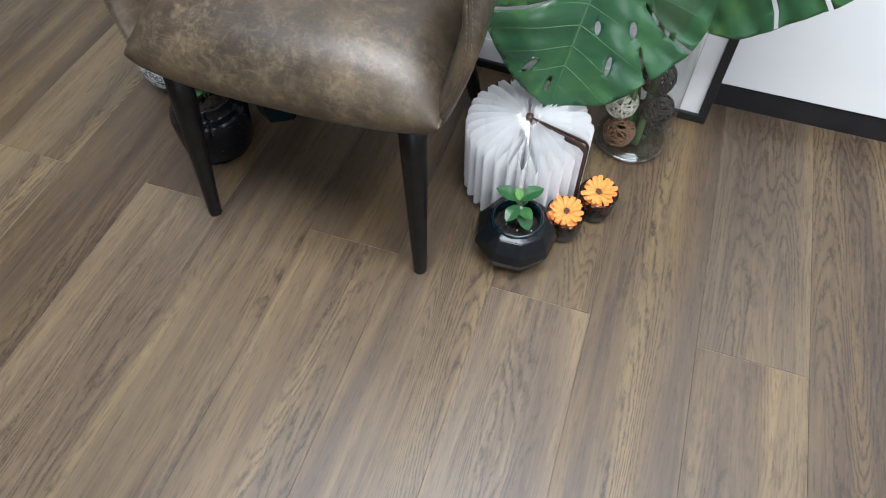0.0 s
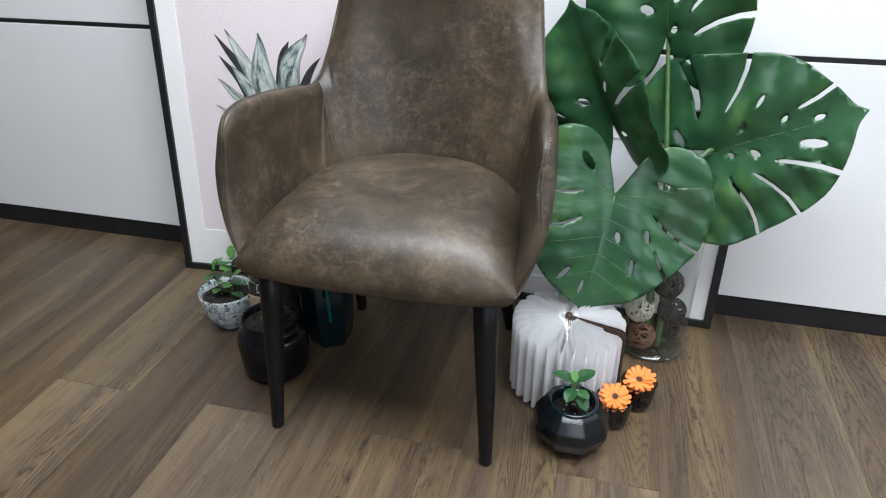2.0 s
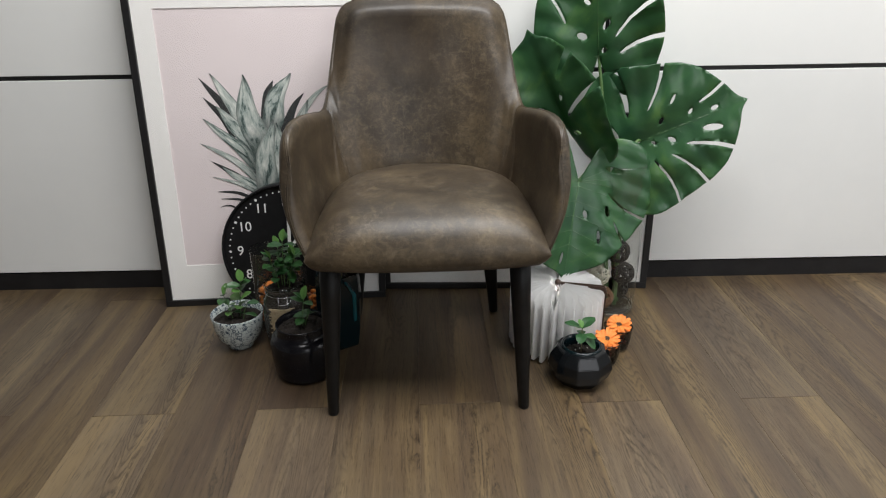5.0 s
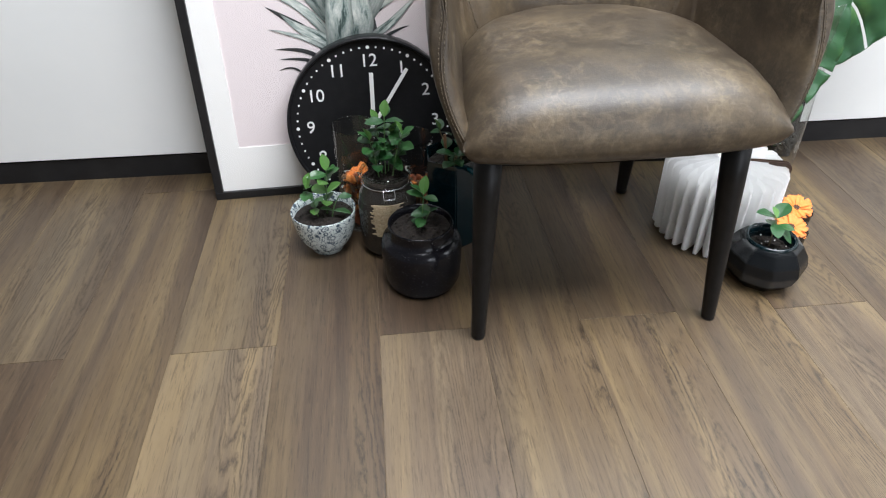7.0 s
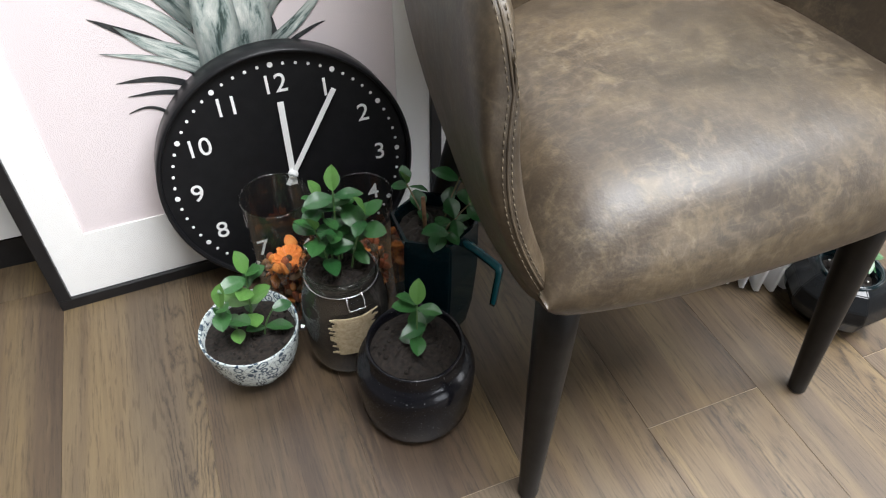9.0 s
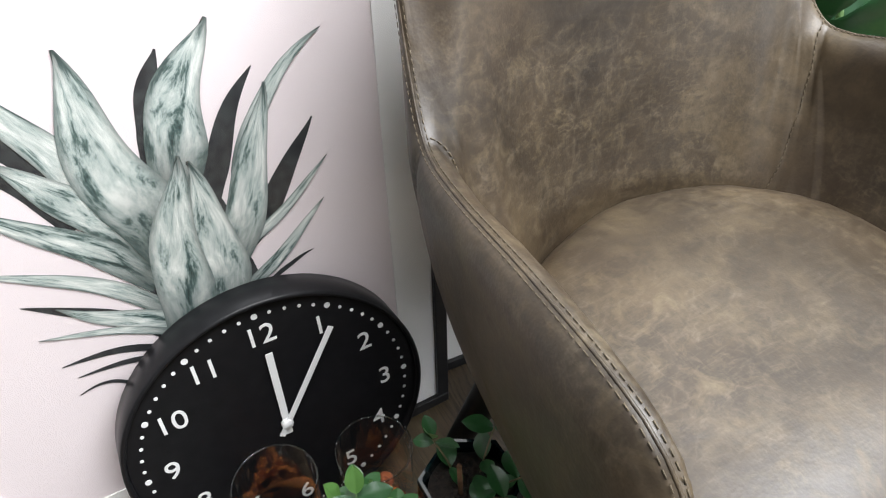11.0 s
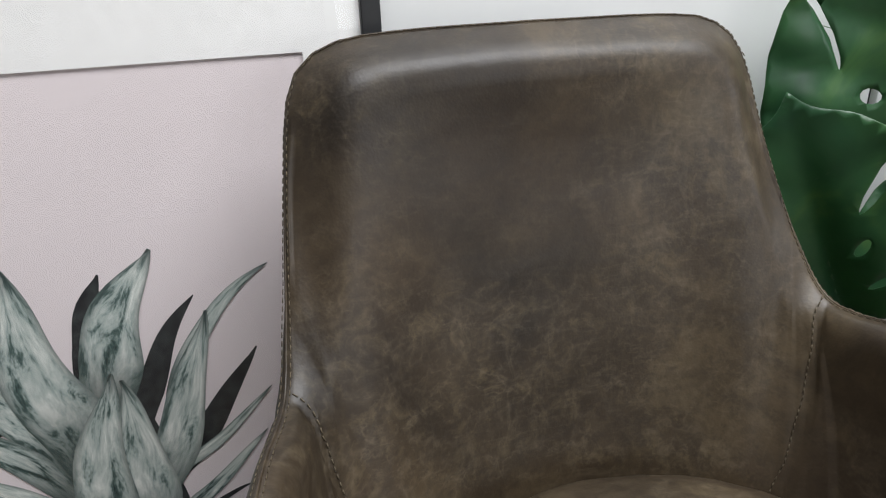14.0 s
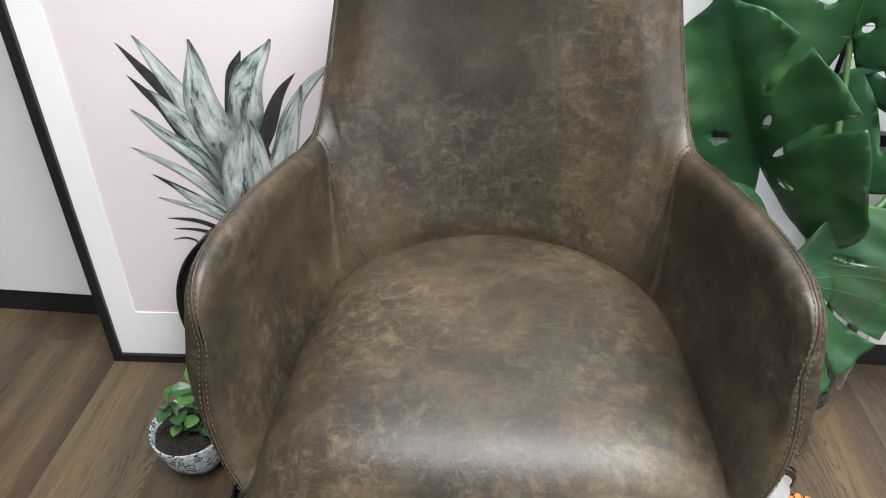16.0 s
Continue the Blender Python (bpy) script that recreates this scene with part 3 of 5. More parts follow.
# ---- wall clock standing on the floor ----
def clock():
    ob = thing("wall_clock", "round black wall clock with white numerals leaning on the picture", "clock")
    r, d = 0.179, 0.042
    ob.matrix_basis = pose(-0.360, 0.4755, 0.1775, -9.0, 0, 1.5)
    turn = pose(0, 0, 0, 90)

    def disc(profile):
        bm = lathe(profile, 96)
        bm.transform(turn)
        return bm

    # local z of the profile runs towards the room after the turn
    part("case", disc([(0, -d), (r - 0.004, -d), (r, -d + 0.004), (r, 0.002), (r - 0.002, 0.004), (r - 0.005, 0.004), (r - 0.006, 0.0), (r - 0.006, -0.006), (0, -0.006)]), CLOCK_RIM, ob, "satin black rim")
    part("face", disc([(0, -0.004), (r - 0.0065, -0.004), (r - 0.0065, -0.0055), (0, -0.0055)]), CLOCK_FACE, ob, "matt black dial", smooth=False)
    for k in range(60):
        a = math.radians(90 - 6 * k)
        rr = 0.0036 if k % 5 == 0 else 0.0021
        c = (0.158 * math.cos(a), 0.158 * math.sin(a))
        part("hour_dot" if k % 5 == 0 else "minute_dot", (lambda b: (b.transform(turn), b)[1])(lathe([(0, -0.0032), (rr, -0.0032), (rr, -0.0045)], 12, centre=c)), WHITE_INK, ob, smooth=False)
    for k in range(1, 13):
        a = math.radians(90 - 30 * k)
        cu = bpy.data.curves.new("numeral", "FONT")
        cu.body, cu.size, cu.align_x, cu.align_y, cu.extrude, cu.offset = str(k), 0.036, "CENTER", "CENTER", 0.0003, 0.0001
        cu.materials.append(WHITE_INK)
        t = new("numeral", cu)
        t.parent = ob
        t.matrix_basis = pose(0.131 * math.cos(a), 0.0033, 0.131 * math.sin(a), 90)
        t["label"] = "white numeral " + str(k)
    for name, length, deg, w, z in (("hour_hand", 0.108, 1.5, 0.0085, 0.0), ("minute_hand", 0.136, 34.0, 0.0075, 0.003)):
        bm = box(-w / 2, w / 2, -0.0012 - z, -z, -0.018, length, 0.0006)
        bm.transform(pose(0, 0, 0, 0, deg, 0))
        part(name, bm, WHITE_INK, ob, "white clock hand", smooth=False)
    part("hub", disc([(0, 0.006), (0.006, 0.006), (0.007, 0.004), (0.007, 0.0)]), WHITE_INK, ob)
    return ob


clock()


# ---- leather armchair ----
CHAIR_X = 0.006
# along the shell from the front of one arm to the middle of the back: place of the top rim and of the foot
TOP = [(0.00, -0.258, 0.050, 0.532), (0.03, -0.263, 0.064, 0.578), (0.065, -0.263, 0.100, 0.600), (0.13, -0.256, 0.190, 0.599), (0.20, -0.243, 0.300, 0.583),
       (0.245, -0.229, 0.366, 0.577), (0.285, -0.220, 0.408, 0.620), (0.34, -0.208, 0.455, 0.702), (0.375, -0.196, 0.480, 0.767), (0.395, -0.178, 0.487, 0.792), (0.42, -0.140, 0.485, 0.805), (0.50, 0.0, 0.478, 0.809)]
FOOT = [(0.00, -0.226, 0.004, 0.352), (0.03, -0.228, 0.025, 0.350), (0.065, -0.229, 0.055, 0.348), (0.13, -0.226, 0.120, 0.345), (0.20, -0.216, 0.205, 0.345),
        (0.245, -0.204, 0.265, 0.345), (0.285, -0.182, 0.318, 0.345), (0.34, -0.140, 0.362, 0.345), (0.375, -0.110, 0.380, 0.345), (0.395, -0.092, 0.387, 0.345), (0.42, -0.070, 0.393, 0.345), (0.50, 0.0, 0.400, 0.345)]


def shell_mid(u, v):
    s = 1 if u <= 0.5 else -1
    k = u if u <= 0.5 else 1 - u
    t, f = spline(TOP, k), spline(FOOT, k)
    p = Vector(f).lerp(Vector(t), v)
    # the walls belly outwards a little between foot and rim
    belly = 0.020 * math.sin(math.pi * v) * (1 - 0.4 * min(1, k / 0.3))
    p.x -= belly * (1 if k < 0.33 else max(0.0, (0.5 - k) / 0.17))
    p.y += belly * (0 if k < 0.25 else min(1.0, (k - 0.25) / 0.1)) * 0.5
    return Vector((CHAIR_X + s * p.x, p.y, p.z))


def spread(n, ends):
    """0..1 in n steps, closer together near the ends asked for."""
    out = []
    for i in range(n + 1):
        t = i / n
        if ends == 2:
            t = 0.5 - 0.5 * math.cos(math.pi * t)
            t = 0.6 * t + 0.4 * i / n
        elif ends == 1:
            t = 1 - (1 - t) ** 1.7
        out.append(t)
    return out


def shell_grid():
    us = sorted(set(round(x, 5) for x in [0, 0.002, 0.005, 0.01, 0.016, 0.024, 0.034, 0.046] + [0.06 + 0.0125 * i for i in range(71)] + [1 - x for x in (0, 0.002, 0.005, 0.01, 0.016, 0.024, 0.034, 0.046)] + [0.243, 0.247, 0.753, 0.757] + [x for k in range(20) for x in (0.2425 + 0.003 * k, 0.7575 - 0.003 * k)]))
    vs = [0.0, 0.08, 0.16, 0.24, 0.32, 0.4, 0.48, 0.56, 0.64, 0.71, 0.77, 0.82, 0.865, 0.90, 0.93, 0.955, 0.975, 0.988, 0.996, 1.0]
    mid = [[shell_mid(u, v) for v in vs] for u in us]
    # ease the folds where arm turns into back, leaving the rim and the foot alone
    for _ in range(40):
        old = [[p.copy() for p in row] for row in mid]
        for i in range(8, len(us) - 8):
            for j in range(1, len(vs) - 2):
                mid[i][j] = old[i][j].lerp((old[i - 1][j] + old[i + 1][j]) / 2, 0.5 * min(1.0, (1 - vs[j]) / 0.55) * min(1.0, max(0.0, (min(us[i], 1 - us[i]) - 0.10) / 0.10)))
    return us, vs, mid


def chair_shell(parent):
    us, vs, mid = shell_grid()
    nu, nv = len(us), len(vs)
    rim = 0.024
    inner, outer = [], []
    j0 = 6
    edge_points = [row[nv - 1] for row in mid]
    rim_line = [a.lerp(b, t) for a, b in zip(edge_points, edge_points[1:]) for t in (0, 0.33, 0.67)]
    for i in range(nu):
        ri, ro = [], []
        for j in range(nv):
            du = mid[min(i + 1, nu - 1)][j0] - mid[max(i - 1, 0)][j0]
            dv = mid[i][nv - 3] - mid[i][0]
            nrm = dv.cross(du).normalized()
            if nrm.dot(Vector((CHAIR_X, 0.18, mid[i][j].z)) - mid[i][j]) < 0:
                nrm = -nrm
            # distance to the free edge along the sheet
            top = (mid[i][nv - 1] - mid[i][j]).length
            end = min((mid[0][j] - mid[i][j]).length, (mid[nu - 1][j] - mid[i][j]).length)
            k = min(us[i], 1 - us[i])
            near = min((p - mid[i][j]).length for p in rim_line)
            back = min(1.0, max(0.0, (k - 0.235) / 0.12))
            back = back * back * (3 - 2 * back)
            d, e = min(1.0, min(top, near) / (rim + 0.008 * back)), min(1.0, end / 0.040)
            soft_edge, boxed = math.sqrt(max(0.0, 1 - (1 - d) ** 2)), 1 - (1 - d) ** 1.18
            h = (soft_edge + (boxed - soft_edge) * back) * (1 - (1 - e) ** 2.6) ** 0.55
            seam = abs(min(us[i], 1 - us[i]) - (0.245 + 0.055 * (1 - vs[j])))
            groove = 0.0045 * max(0.0, 1 - seam / 0.006)
            pad = 0.006 * min(1.0, end / 0.16) * math.sin(math.pi * min(1, max(0, (vs[j] - 0.05) / 0.9))) * (1 if 0.25 < us[i] < 0.75 else 0.6)
            # the back panel is hollowed across its width
            pad -= 0.018 * back * max(0.0, 1 - ((mid[i][j].x - CHAIR_X) / 0.17) ** 2) * min(1.0, near / 0.10)
            slack = 0.0022 * noise.noise(mid[i][j] * 16) + 0.0012 * noise.noise(mid[i][j] * 45)
            ri.append(mid[i][j] + nrm * ((0.014 + 0.006 * min(1.0, end / 0.13) + 0.015 * back) * h + pad * h - groove * h + slack * h))
            ro.append(mid[i][j] - nrm * (0.012 * h - groove * h))
        inner.append(ri)
        outer.append(ro)
    bm = bmesh.new()
    vi = [[bm.verts.new(p) for p in row] for row in inner]
    vo = [[vi[i][j] if (j == nv - 1 or i in (0, nu - 1)) else bm.verts.new(outer[i][j]) for j in range(nv)] for i in range(nu)]
    for grid in (vi, vo):
        for i in range(nu - 1):
            for j in range(nv - 1):
                q = [grid[i][j], grid[i + 1][j], grid[i + 1][j + 1], grid[i][j + 1]]
                bm.faces.new(q)
    for i in range(nu - 1):
        q = []
        for v in (vi[i][0], vi[i + 1][0], vo[i + 1][0], vo[i][0]):
            if v not in q:
                q.append(v)
        if len(q) > 2:
            bm.faces.new(q)
    ob = part("shell", bm, LEATHER, parent, "padded wraparound back and arms in brown leather")
    return inner, outer, us, vs, mid


def stitches(name, line, parent, length=0.0042, gap=0.0022, r=0.00055):
    """A run of thread: short capsules along a line."""
    bm = bmesh.new()
    ps = [Vector(p) for p in line]
    dist, next_at = 0.0, 0.0
    for a, b in zip(ps, ps[1:]):
        d = b - a
        seg = d.length
        if seg < 1e-7:
            continue
        while next_at < dist + seg:
            p = a + d * ((next_at - dist) / seg)
            q = p + d.normalized() * length
            m = (p + q) / 2 + d.orthogonal().normalized() * 0
            tube([p, m, q], r, r, 5, bm)
            next_at += length + gap
        dist += seg
    return part(name, bm, THREAD, parent, "paler double stitching")


def seat_point(s, t, under):
    """s across, t from front to back; the cushion swells between its edges."""
    half = 0.239 * (1 - 0.05 * t - 0.04 * t * t) * (1 - max(0.0, (t - 0.50) / 0.50) ** 3.2) ** 0.5
    y0 = -0.030 + 0.024 * abs(s) ** 3
    y = y0 + (0.376 - y0) * t
    x = half * s
    e = 1 - abs(s)
    side = 0.5 * (1 - (1 - min(1, e / 0.85)) ** 2.2) ** 0.55 + 0.5 * (1 - (1 - min(1, e / 0.30)) ** 2.2) ** 0.55
    front = (1 - (1 - min(1, t / 0.30)) ** 2.4) ** 0.5
    back = (1 - (1 - min(1, (1 - t) / 0.5)) ** 2.4) ** 0.5
    if under:
        z = 0.364 - 0.028 * (1 - (1 - min(1, e / 0.10)) ** 2) ** 0.5 * (1 - (1 - min(1, t / 0.07)) ** 2) ** 0.5
    else:
        z = 0.364 + 0.008 * t + 0.090 * side * front * (0.64 + 0.36 * back)
        z += (0.0030 * noise.noise(Vector((x * 14, y * 14, 2.0))) + 0.0014 * noise.noise(Vector((x * 42, y * 42, 5.0)))) * side * front
        # small gathers run in from the pinched front corners
        corner = max(0.0, 1 - math.hypot((1 - abs(s)) * 0.24, max(0.0, t) * 0.38) / 0.075)
        z += 0.0022 * corner * math.sin(7.0 * math.atan2(t * 0.38, (1 - abs(s)) * 0.24 + 1e-4))
    return Vector((CHAIR_X + x, y, z))


def chair_seat(parent):
    bm = bmesh.new()
    ss = [-1 + 2 * x for x in (0, 0.004, 0.012, 0.025, 0.045, 0.07, 0.1, 0.14, 0.19, 0.25, 0.32, 0.41, 0.5, 0.59, 0.68, 0.75, 0.81, 0.86, 0.9, 0.93, 0.955, 0.975, 0.988, 0.996, 1)]
    ts = [0, 0.003, 0.01, 0.02, 0.035, 0.055, 0.08, 0.11, 0.15, 0.2, 0.26, 0.33, 0.4, 0.48, 0.56, 0.64, 0.72, 0.79, 0.85, 0.9, 0.94, 0.97, 0.985, 0.995]
    layers = []
    for under in (False, True):
        layers.append([[bm.verts.new(seat_point(s, t, under)) for t in ts] for s in ss])
    for g in layers:
        for i in range(len(ss) - 1):
            for j in range(len(ts) - 1):
                bm.faces.new((g[i][j], g[i + 1][j], g[i + 1][j + 1], g[i][j + 1]))
    bmesh.ops.remove_doubles(bm, verts=bm.verts, dist=0.0004)
    holes = [e for e in bm.edges if len(e.link_faces) == 1]
    bmesh.ops.holes_fill(bm, edges=holes, sides=0)
    return part("seat", bm, LEATHER, parent, "plump brown leather seat cushion with worn pale creases")


def armchair():
    ob = thing("armchair", "brown distressed leather armchair with black tapered wooden legs", "chair")
    inner, outer, us, vs, mid = chair_shell(ob)
    chair_seat(ob)
    # seat frame under the cushion
    part("seat_frame", box(CHAIR_X - 0.19, CHAIR_X + 0.19, 0.02, 0.34, 0.325, 0.352, 0.004), BLACK_WOOD, ob, smooth=False)
    for name, foot, head in (("leg", (-0.205, 0.002), (-0.190, 0.040)), ("leg", (0.205, 0.002), (0.190, 0.040)), ("leg", (-0.186, 0.425), (-0.150, 0.320)), ("leg", (0.186, 0.425), (0.150, 0.320))):
        a, b = Vector((CHAIR_X * 0 + foot[0], foot[1], 0.0)), Vector((head[0], head[1], 0.352))
        line = [a + (b - a) * t for t in (0, 0.01, 0.25, 0.5, 0.75, 1)]
        bm = bmesh.new()
        rings = []
        for p, r in zip(line, (0.0105, 0.0118, 0.0145, 0.0175, 0.0205, 0.0225)):
            rings.append([bm.verts.new((p.x + r * math.cos(k * math.pi / 8), p.y + r * math.sin(k * math.pi / 8), p.z)) for k in range(16)])
        for p, q in zip(rings, rings[1:]):
            for k in range(16):
                bm.faces.new((p[k], p[(k + 1) % 16], q[(k + 1) % 16], q[k]))
        bm.faces.new(rings[0])
        bm.faces.new(rings[-1])
        part(name, bm, BLACK_WOOD, ob, "black tapered wooden leg")
    # a rolled seam along the rim with stitching on both sides of it, and stitched seams inside the arms
    nv, nu = len(vs), len(us)

    def edge(i, j, out):
        p = mid[i][j]
        a, b = inner[max(4, min(nu - 5, i))][min(j, nv - 5)], outer[max(4, min(nu - 5, i))][min(j, nv - 5)]
        return p + (a - b).normalized() * out

    rim_path = [(0, j) for j in range(1, nv - 1)] + [(i, nv - 1) for i in range(nu)] + [(nu - 1, j) for j in range(nv - 2, 0, -1)]
    part("welt", tube([edge(i, j, 0) for i, j in rim_path], 0.0011, None, 6), LEATHER, ob, "rolled leather seam")
    for out in (0.0036, -0.0036):
        stitches("stitching", [edge(i, j, out) for i, j in rim_path], ob, r=0.00045)

    def on_inner(u, j):
        k = max(i for i in range(nu - 1) if us[i] <= u)
        f = (u - us[k]) / (us[k + 1] - us[k])
        p, q = inner[k][j].lerp(inner[k + 1][j], f), outer[k][j].lerp(outer[k + 1][j], f)
        return p + (p - q).normalized() * 0.0008

    for side in (0, 1):
        for off in (0.0045,):
            pts = []
            for j in range(2, nv - 1):
                u = 0.245 + 0.055 * (1 - vs[j]) + off
                pts.append(on_inner(1 - u if side else u, j))
            stitches("stitching", pts, ob, r=0.0006)
    return ob


armchair()


# ---- small plants ----
def leaf_mesh(name, mat, fold=0.25, curl=0.25, belly=0.42):
    """A pointed oval leaf one long, its stalk end at the origin, lying along y."""
    bm = bmesh.new()
    rows = []
    n = 10
    for i in range(n + 1):
        t = i / n
        w = 0.33 * math.sin(math.pi * t ** 1.12) ** 0.72 + 0.004
        rows.append([bm.verts.new((w * k, t, fold * abs(w * k) - curl * t * t + 0.015 * math.sin(14 * t) * abs(k))) for k in (-1, -0.6, -0.2, 0, 0.2, 0.6, 1)])
    for a, b in zip(rows, rows[1:]):
        for k in range(6):
            bm.faces.new((a[k], a[k + 1], b[k + 1], b[k]))
    bmesh.ops.recalc_face_normals(bm, faces=bm.faces)
    data = bpy.data.meshes.new(name)
    bm.to_mesh(data)
    bm.free()
    for p in data.polygons:
        p.use_smooth = True
    data.materials.append(mat)
    return data


LEAVES = [leaf_mesh("leaf", LEAF_GREEN), leaf_mesh("leaf", LEAF_DEEP, 0.2, 0.35), leaf_mesh("leaf", LEAF_LIGHT, 0.35, 0.1)]


def put_leaf(parent, base, azimuth, rise, length, which, roll=0.0, wide=1.0):
    m = pose(*base, 0, 0, azimuth) @ pose(0, 0, 0, rise, 0, 0) @ pose(0, 0, 0, 0, roll, 0) @ Matrix.Diagonal((length * wide, length, length, 1))
    return shared("leaf", LEAVES[which], parent, m)


def sprig(parent, base, lean, height, pairs, size, kinds, seed, top=True, stem_mat=None):
    """A thin stem with leaves in loose pairs and a tuft at its head."""
    r = random.Random(seed)
    x, y, z = base
    line = smooth_line([(x, y, z - 0.006), (x + lean[0] * 0.4, y + lean[1] * 0.4, z + height * 0.5), (x + lean[0], y + lean[1], z + height)], 6)
    part("stem", tube(line, 0.0014, 0.0009, 6), stem_mat or STEM_GREEN, parent)
    for k in range(pairs):
        t = 0.38 + 0.57 * k / max(1, pairs - 1)
        p = line[min(len(line) - 1, int(t * (len(line) - 1)))]
        a = r.uniform(0, 360)
        for side in (0, 180):
            if r.random() < 0.94:
                put_leaf(parent, p, a + side + r.uniform(-25, 25), r.uniform(5, 40), size * r.uniform(0.75, 1.15), r.choice(kinds), r.uniform(-25, 25), r.uniform(0.85, 1.1))
    if top:
        p = line[-1]
        put_leaf(parent, p, r.uniform(0, 360), 72, size * 0.95, 2, 0, 0.85)
        put_leaf(parent, p, r.uniform(0, 360), 48, size * 0.8, kinds[0], 15)


def soil_disc(parent, r, z, seed):
    """Lumpy soil filling a pot."""
    q = random.Random(seed)
    bm = bmesh.new()
    rows = 7
    rings = [[bm.verts.new((0, 0, z + 0.004))]]
    for i in range(1, rows + 1):
        rr = r * i / rows
        rings.append([bm.verts.new((rr * math.cos(a), rr * math.sin(a), z + q.uniform(-0.0022, 0.0022) + 0.003 * (1 - (i / rows) ** 2))) for a in (2 * math.pi * k / 28 for k in range(28))])
    for k in range(28):
        bm.faces.new((rings[0][0], rings[1][k], rings[1][(k + 1) % 28]))
    for a, b in zip(rings[1:], rings[2:]):
        for k in range(28):
            bm.faces.new((a[k], b[k], b[(k + 1) % 28], a[(k + 1) % 28]))
    for k in range(46):
        a, rr, s = q.uniform(0, 6.3), r * 0.93 * math.sqrt(q.random()), q.uniform(0.0012, 0.0036)
        bmesh.ops.create_icosphere(bm, subdivisions=1, radius=s, matrix=Matrix.Translation((rr * math.cos(a), rr * math.sin(a), z + 0.0025)))
    return part("soil", bm, SOIL, parent, "dark crumbly potting soil", smooth=False)


def floral_bowl_plant():
    ob = thing("potted_plant", "green seedling in a blue and white floral tea bowl", "plant", "seedlings in pots", (-0.470, 0.296, 0))
    part("bowl", lathe([(0, 0.004), (0.026, 0.004), (0.028, 0.0), (0.031, 0.0), (0.032, 0.007), (0.040, 0.014), (0.052, 0.032), (0.059, 0.055), (0.062, 0.078), (0.0635, 0.091), (0.0625, 0.093), (0.0605, 0.091), (0.058, 0.072), (0.055, 0.060)], 56), FLORAL, ob, "glazed bowl with small dark blue flowers")
    soil_disc(ob, 0.0585, 0.074, 3)
    sprig(ob, (0.006, 0.004, 0.076), (0.008, 0.02, 0), 0.085, 4, 0.036, (0, 0, 2), 11)
    sprig(ob, (-0.010, -0.004, 0.076), (-0.016, 0.006, 0), 0.060, 3, 0.036, (0, 2, 0), 12)
    sprig(ob, (0.015, -0.008, 0.076), (0.020, -0.004, 0), 0.050, 2, 0.032, (0, 1, 0), 13, False)
    return ob


def clip_jar_plant():
    ob = thing("potted_plant", "bushy seedling in a clip-top glass jar with jute label", "plant", "seedlings in pots", (-0.343, 0.288, 0))
    jar = part("jar", lathe([(0, 0.003), (0.044, 0.003), (0.052, 0.006), (0.057, 0.018), (0.058, 0.06), (0.0575, 0.105), (0.053, 0.135), (0.046, 0.148), (0.0445, 0.158), (0.048, 0.162), (0.0485, 0.170), (0.046, 0.176)], 56), CLEAR_GLASS, ob, "clear glass jar")
    part("rim", lathe([(0.044, 0.171), (0.049, 0.171), (0.0505, 0.174), (0.049, 0.177), (0.0455, 0.178), (0.044, 0.175), (0.044, 0.171)], 56), glass_material("jar_rim_glass", (0.75, 0.78, 0.77)), jar)
    part("soil_fill", lathe([(0, 0.005), (0.043, 0.005), (0.051, 0.008), (0.0555, 0.02), (0.0565, 0.06), (0.056, 0.104), (0.0515, 0.133), (0.0445, 0.147), (0.043, 0.16), (0, 0.16)], 40), SOIL, ob, "dark soil filling the jar")
    soil_disc(ob, 0.043, 0.160, 5)
    wire = [(0.0465 * math.cos(a), 0.0465 * math.sin(a), 0.155) for a in (2 * math.pi * k / 40 for k in range(40))]
    part("wire_band", tube(wire, 0.0012, None, 6, closed=True), STEEL, ob, "steel wire band")
    clasp = [(-0.006, -0.049, 0.160), (-0.007, -0.054, 0.150), (-0.006, -0.058, 0.142), (0.014, -0.057, 0.142), (0.015, -0.052, 0.150), (0.013, -0.047, 0.160)]
    part("clasp", tube(clasp, 0.0012, None, 6), STEEL, ob, "steel wire clasp")
    # ragged jute patch wrapped on the front
    bm = bmesh.new()
    q = random.Random(2)
    for k in range(34):
        z = 0.062 + 0.0021 * k
        a0, a1 = -118 + q.uniform(-7, 4), -66 + q.uniform(-6, 8)
        pts = [(0.0602 * math.cos(radians(a0 + (a1 - a0) * i / 8)), 0.0602 * math.sin(radians(a0 + (a1 - a0) * i / 8)), z + q.uniform(-0.0006, 0.0006)) for i in range(9)]
        tube(pts, 0.0012, 0.0010, 5, bm)
    part("jute_label", bm, JUTE, ob, "frayed jute strip")
    for k, (dx, dy, h) in enumerate(((0.0, 0.004, 0.115), (0.012, -0.006, 0.088), (-0.012, -0.004, 0.080), (0.005, 0.012, 0.070), (-0.006, 0.008, 0.095))):
        sprig(ob, (dx, dy, 0.163), (dx * 1.5 + 0.005, dy * 1.4, 0), h, 4, 0.033, (0, 1, 0), 30 + k)
    return ob


